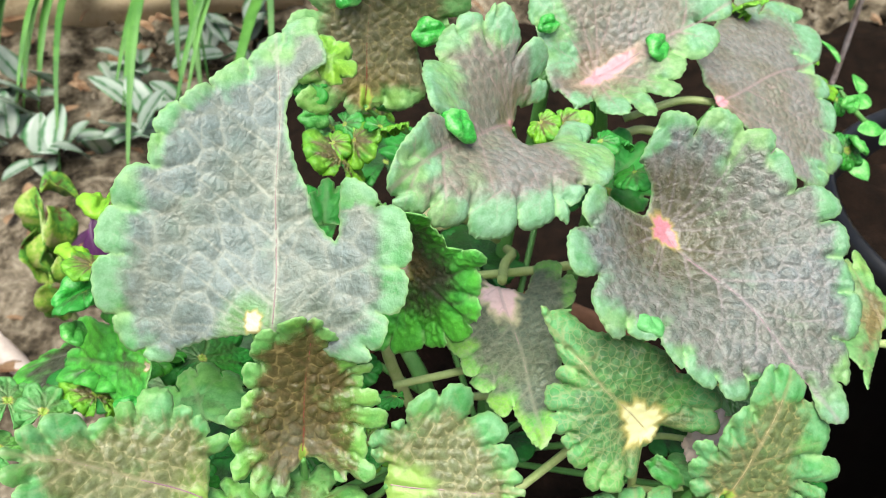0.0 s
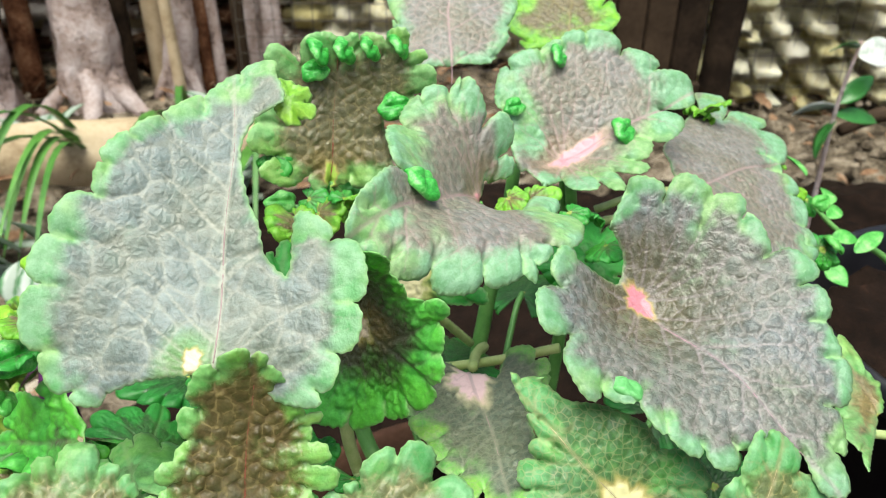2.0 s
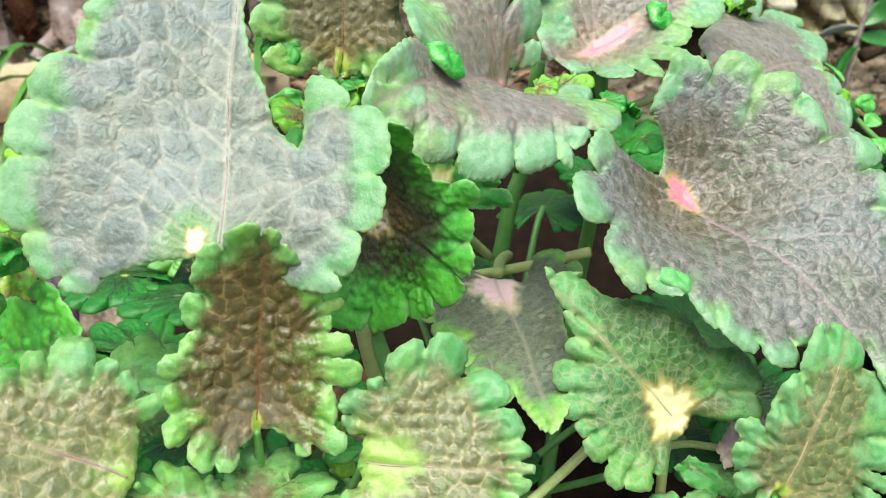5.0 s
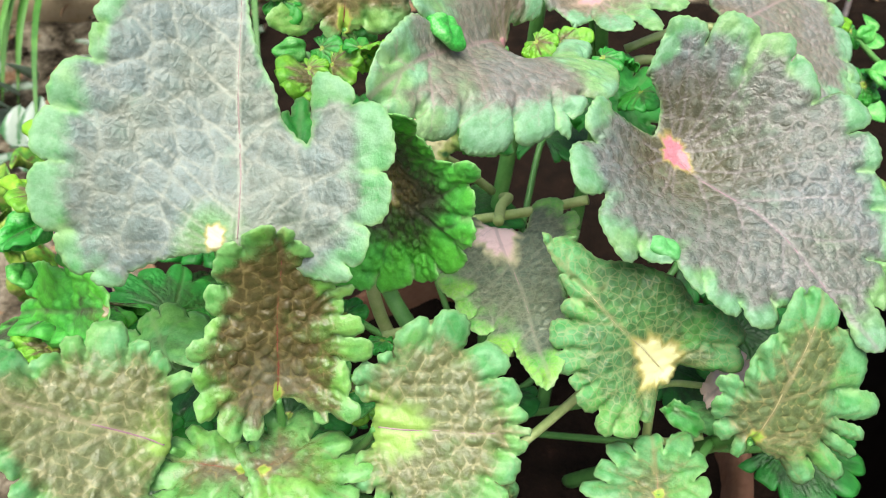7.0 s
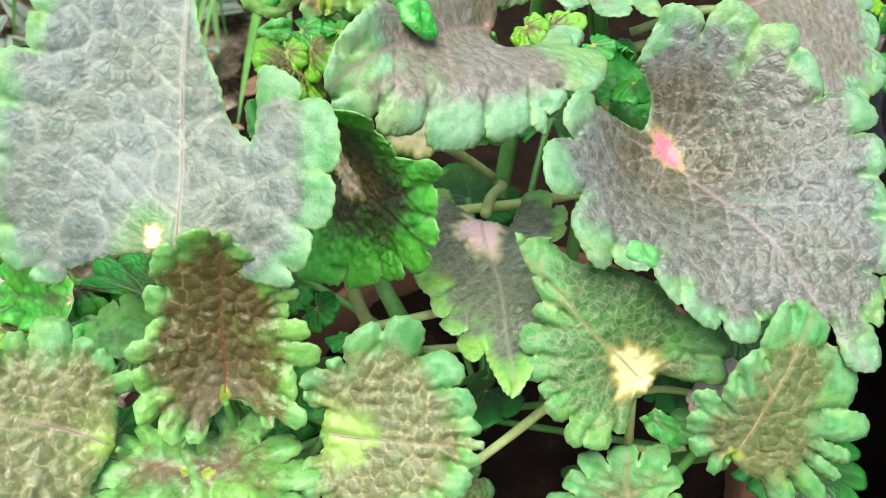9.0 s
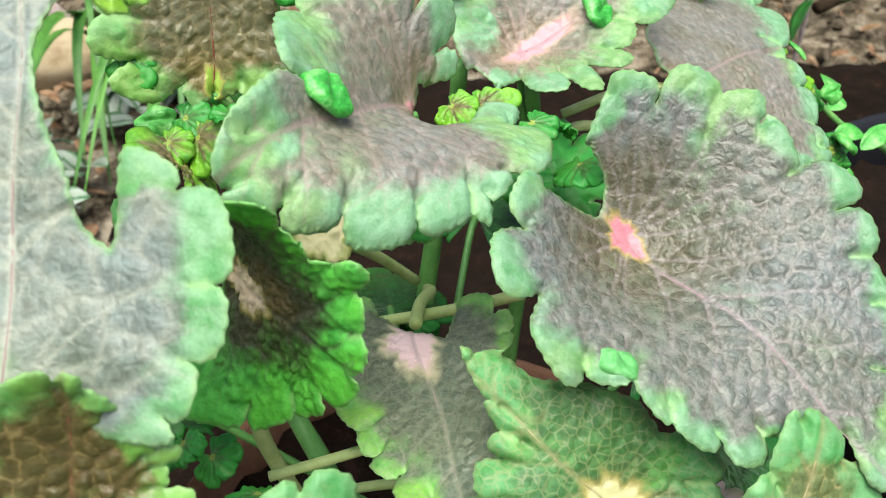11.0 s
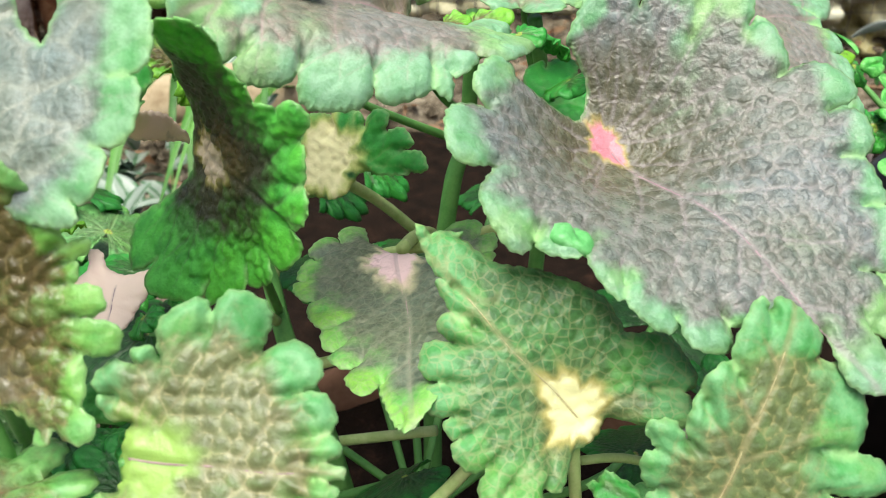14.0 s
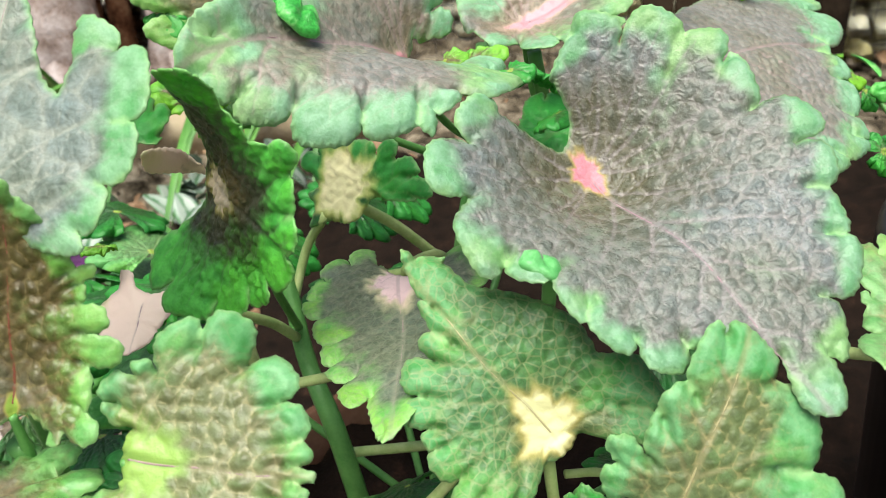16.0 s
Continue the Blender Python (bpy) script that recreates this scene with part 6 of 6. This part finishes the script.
# ---- neighbours of the coleus
# a sprig of small glossy leaves in the nursery pot
sprig = tagged(new("green_sprig"), "sprig of small fresh green leaves over a black pot", "plant")
sprig.location = (0.40, 0.46, 0.36)
for i, (x, y, z, yaw, tilt, ln, w) in enumerate(((0.273, 0.473, 0.481, 150, 10, 0.022, 0.015), (0.287, 0.473, 0.466, 40, -10, 0.024, 0.015), (0.285, 0.457, 0.459, 0, 0, 0.026, 0.015), (0.300, 0.450, 0.452, 25, -25, 0.036, 0.015),
                                                ((0.276), 0.437, 0.448, -60, 10, 0.024, 0.017), (0.278, 0.500, 0.485, 110, -20, 0.034, 0.012), (0.292, 0.485, 0.470, 80, -15, 0.026, 0.016))):
    ob = mesh_object("leaf", *simple_leaf(ln * 0.75, w * 0.8, 0.2, 0.35), mat_fresh, sprig)
    ob.matrix_basis = Matrix.Translation(-sprig.location) @ pose(x, y, z, 25, tilt, yaw)
rod("stem", [(0.0, 0.0, 0.0), (-0.06, 0.01, 0.07), (-0.105, 0.005, 0.098), (-0.128, 0.02, 0.118)], [0.003, 0.0025, 0.002, 0.0015], mat_stem, sprig)

# a woody seedling with large glossy leaves
seedling = tagged(new("seedling"), "woody seedling with large glossy green leaves", "plant")
seedling.location = (0.57, 1.02, 0)
rod("stem", [(0, 0, 0), (-0.008, -0.01, 0.18), (-0.018, -0.02, 0.32), (-0.01, -0.02, 0.42)], [0.004, 0.0035, 0.003, 0.002], mat_bark, seedling)
# one leaf is pale itself; the broad pale one is glare put into colour
for x, y, z, yaw, tilt, ln, w, mat in ((0.552, 1.0, 0.329, 150, 12, 0.055, 0.026, mat_pale_glare), (0.556, 1.0, 0.310, 215, 35, 0.060, 0.030, mat_gloss), (0.555, 1.0, 0.335, 20, -35, 0.062, 0.026, mat_gloss),
                                       (0.560, 1.0, 0.410, 195, -12, 0.050, 0.022, mat_gloss), (0.562, 1.0, 0.400, 0, -5, 0.065, 0.045, mat_pale_glare), (0.555, 1.0, 0.318, 5, 5, 0.070, 0.024, mat_gloss)):
    ob = mesh_object("leaf", *simple_leaf(ln, w, 0.3, 0.25), mat, seedling)
    ob.matrix_basis = Matrix.Translation(-seedling.location) @ pose(x, y, z, 40, tilt, yaw)

# a yellowing shoot and a purple one beside the pot
shoot = tagged(new("yellowing_shoot"), "yellowing shoot with rolled green and brown leaves", "plant")
shoot.location = (-0.345, 0.50, 0)
rod("stem", [(0, 0, 0), (0.004, -0.004, 0.14), (0.0, 0, 0.27), (-0.002, 0.03, 0.33)], [0.004, 0.0035, 0.003, 0.002], mat_petiole, shoot)
crumple = random.Random(71)
for x, y, z, tilt, yaw, ln, w in ((-0.004, 0.04, 0.335, 15, 20, 0.034, 0.030), (-0.008, 0.038, 0.335, 60, -100, 0.060, 0.028), (0.006, 0.030, 0.325, 62, -80, 0.070, 0.030), (0.0, 0.015, 0.305, 55, -95, 0.060, 0.034), (0.012, 0.0, 0.29, 65, -60, 0.055, 0.026), (-0.012, 0.02, 0.30, 55, -130, 0.050, 0.026), (0.004, -0.01, 0.275, 60, -90, 0.05, 0.03)):
    v, f = simple_leaf(ln, w, 0.7, 0.7)
    v = [Vector(q) + 0.006 * noise.noise_vector(Vector(q) * 70 + Vector((yaw, tilt, 0))) for q in v]
    ob = mesh_object("leaf", [tuple(q) for q in v], f, mat_sick, shoot)
    ob.matrix_basis = pose(x, y, z, crumple.uniform(-40, 40), tilt, yaw)
purple = tagged(new("purple_plant"), "small dark purple plant with narrow leaves", "plant")
purple.location = (-0.285, 0.49, 0)
rod("stem", [(0, 0, 0), (0.002, -0.002, 0.2), (0.0, 0, 0.35)], [0.003, 0.003, 0.002], mat_purple, purple)
for z, yaw, tilt in ((0.352, 20, -5), (0.345, -60, 45), (0.335, -110, 50), (0.33, 180, 30), (0.32, -80, 60)):
    ob = mesh_object("leaf", *simple_leaf(0.055, 0.018, 0.3, 0.3), mat_purple, purple)
    ob.matrix_basis = pose(0, 0, z, 0, tilt, yaw)

# ---- the garden floor behind
tagged(rod("stick", [(-0.62, 0.70, 0.012), (-0.50, 0.585, 0.016), (-0.40, 0.50, 0.03)], [0.016, 0.014, 0.011], mat_stick, sides=12, rough=0.25), "bleached bare stick lying on the soil", "stick")
tagged(rod("log", [(-1.25, 1.36, 0.035), (-0.80, 1.43, 0.04), (-0.28, 1.52, 0.035)], [0.066, 0.070, 0.058], mat_pale_wood, sides=18, rough=0.25), "pale tan weathered log on the soil", "log")
def tree_trunk(x, y, r, lean, seed, label):
    """A rough trunk with flared roots; the crown is far above."""
    rnd = random.Random(seed)
    tree = tagged(new("tree_trunk"), label, "tree")
    tree.location = (x, y, 0)
    rod("trunk", [(0, 0, -0.04), (lean * 0.1, 0.01, 0.12), (lean * 0.3, 0.02, 0.4), (lean, 0.03, 1.2)], [r * 1.35, r * 1.05, r * 0.95, r * 0.85], mat_bark, tree, "", 20, 0.35)
    for k in range(3):
        a = math.radians(-150 + 60 * k + rnd.uniform(-15, 15))
        rod("root", [(0.2 * r * math.cos(a), 0.2 * r * math.sin(a), 0.10), (1.5 * r * math.cos(a), 1.5 * r * math.sin(a), 0.02), (2.8 * r * math.cos(a), 2.8 * r * math.sin(a), -0.03)], [r * 0.5, r * 0.36, r * 0.16], mat_bark, tree, "", 10, 0.3)


tree_trunk(-0.76, 1.80, 0.060, -0.06, 1, "grey-pink rough tree trunk growing from the soil")
tree_trunk(-1.02, 1.74, 0.075, 0.02, 2, "pale grey rough tree trunk")
tree_trunk(-0.58, 1.86, 0.035, 0.05, 3, "thin pale tree trunk beside a larger one")
tree_trunk(-0.36, 1.90, 0.022, -0.04, 4, "slim grey sapling trunk")
tree_trunk(-1.28, 1.72, 0.045, -0.05, 5, "grey leaning tree trunk")
tagged(rod("leaning_stake", [(-0.56, 1.78, -0.02), (-0.575, 1.80, 0.3), (-0.60, 1.84, 0.8)], [0.014, 0.013, 0.011], mat_pale_wood, sides=10, rough=0.2), "thin tan stake leaning in the soil", "stake")
tagged(rod("fallen_branch", [(0.62, 1.10, 0.25), (0.72, 1.12, 0.27), (0.95, 1.16, 0.20), (1.2, 1.2, 0.02)], [0.010, 0.012, 0.014, 0.016], mat_wood, sides=10, rough=0.3), "dark fallen branch lying over the soil", "branch")
for i, (x, y, c) in enumerate(((-0.86, 1.50, 7), (-0.66, 1.48, 8), (-0.46, 1.50, 6), (-1.02, 1.42, 7), (-0.30, 1.56, 4))):
    grass_tuft(x, y, c, 20 + i)
for i, (x, y, c) in enumerate(((-0.69, 1.10, 8), (-0.72, 1.03, 6), (-0.57, 1.00, 6), (-0.46, 1.05, 6), (-0.83, 1.16, 6), (-0.50, 1.22, 7), (-0.36, 1.28, 6), (-0.80, 1.52, 6), (-0.50, 1.62, 6), (-0.34, 1.72, 5), (-0.95, 1.02, 6))):
    leaf_cluster("silver_plant", "low trailing plant with silver-striped oval leaves", "plant", x, y, 0.0, c + 4, 0.074, 0.044, mat_striped, 40 + i, "silver-leaved plants on the soil")


# dry leaves, crumbs and pebbles
def litter():
    rnd = random.Random(9)
    verts, faces = [], []
    for i in range(900):
        x, y = rnd.uniform(-1.3, 1.4), rnd.uniform(0.45, 2.0)
        if -0.15 < x < 0.2 and y < 0.5:
            continue
        ln = rnd.uniform(0.015, 0.05)
        v, f = simple_leaf(ln, ln * rnd.uniform(0.3, 0.7), rnd.uniform(-0.3, 0.5), 0.4, n=5)
        m = pose(x, y, 0.02 + rnd.uniform(0, 0.015), rnd.uniform(-40, 40), rnd.uniform(-30, 30), rnd.uniform(0, 360))
        k = len(verts)
        verts += [m @ Vector(p) for p in v]
        faces += [tuple(q + k for q in p) for p in f]
    tagged(mesh_object("leaf_litter", verts, faces, mat_litter), "scattered dry brown leaves on the soil", "litter", kind="stuff")
    verts, faces = [], []
    for i in range(1500):
        x, y = rnd.uniform(-1.2, 1.2), rnd.uniform(0.4, 1.9)
        r = 0.004 + 0.014 * rnd.random() ** 3
        k = len(verts)
        c = Vector((x, y, 0.012 + r * 0.4))
        for d in ((1, 0, 0), (0, 1, 0), (-1, 0, 0), (0, -1, 0), (0, 0, 1), (0, 0, -1), (0.7, 0.7, 0.5), (-0.7, 0.6, 0.5)):
            verts.append(c + Vector(d) * r * rnd.uniform(0.7, 1.2))
        faces += [(k, k + 6, k + 4), (k + 6, k + 1, k + 4), (k + 1, k + 7, k + 4), (k + 7, k + 2, k + 4), (k + 2, k + 3, k + 4), (k + 3, k, k + 4), (k + 1, k, k + 5), (k + 2, k + 1, k + 5), (k + 3, k + 2, k + 5), (k, k + 3, k + 5)]
    tagged(mesh_object("soil_crumbs", verts, faces, mat_soil, smooth=False), "crumbs and pebbles of brown soil", "soil", kind="stuff")


litter()
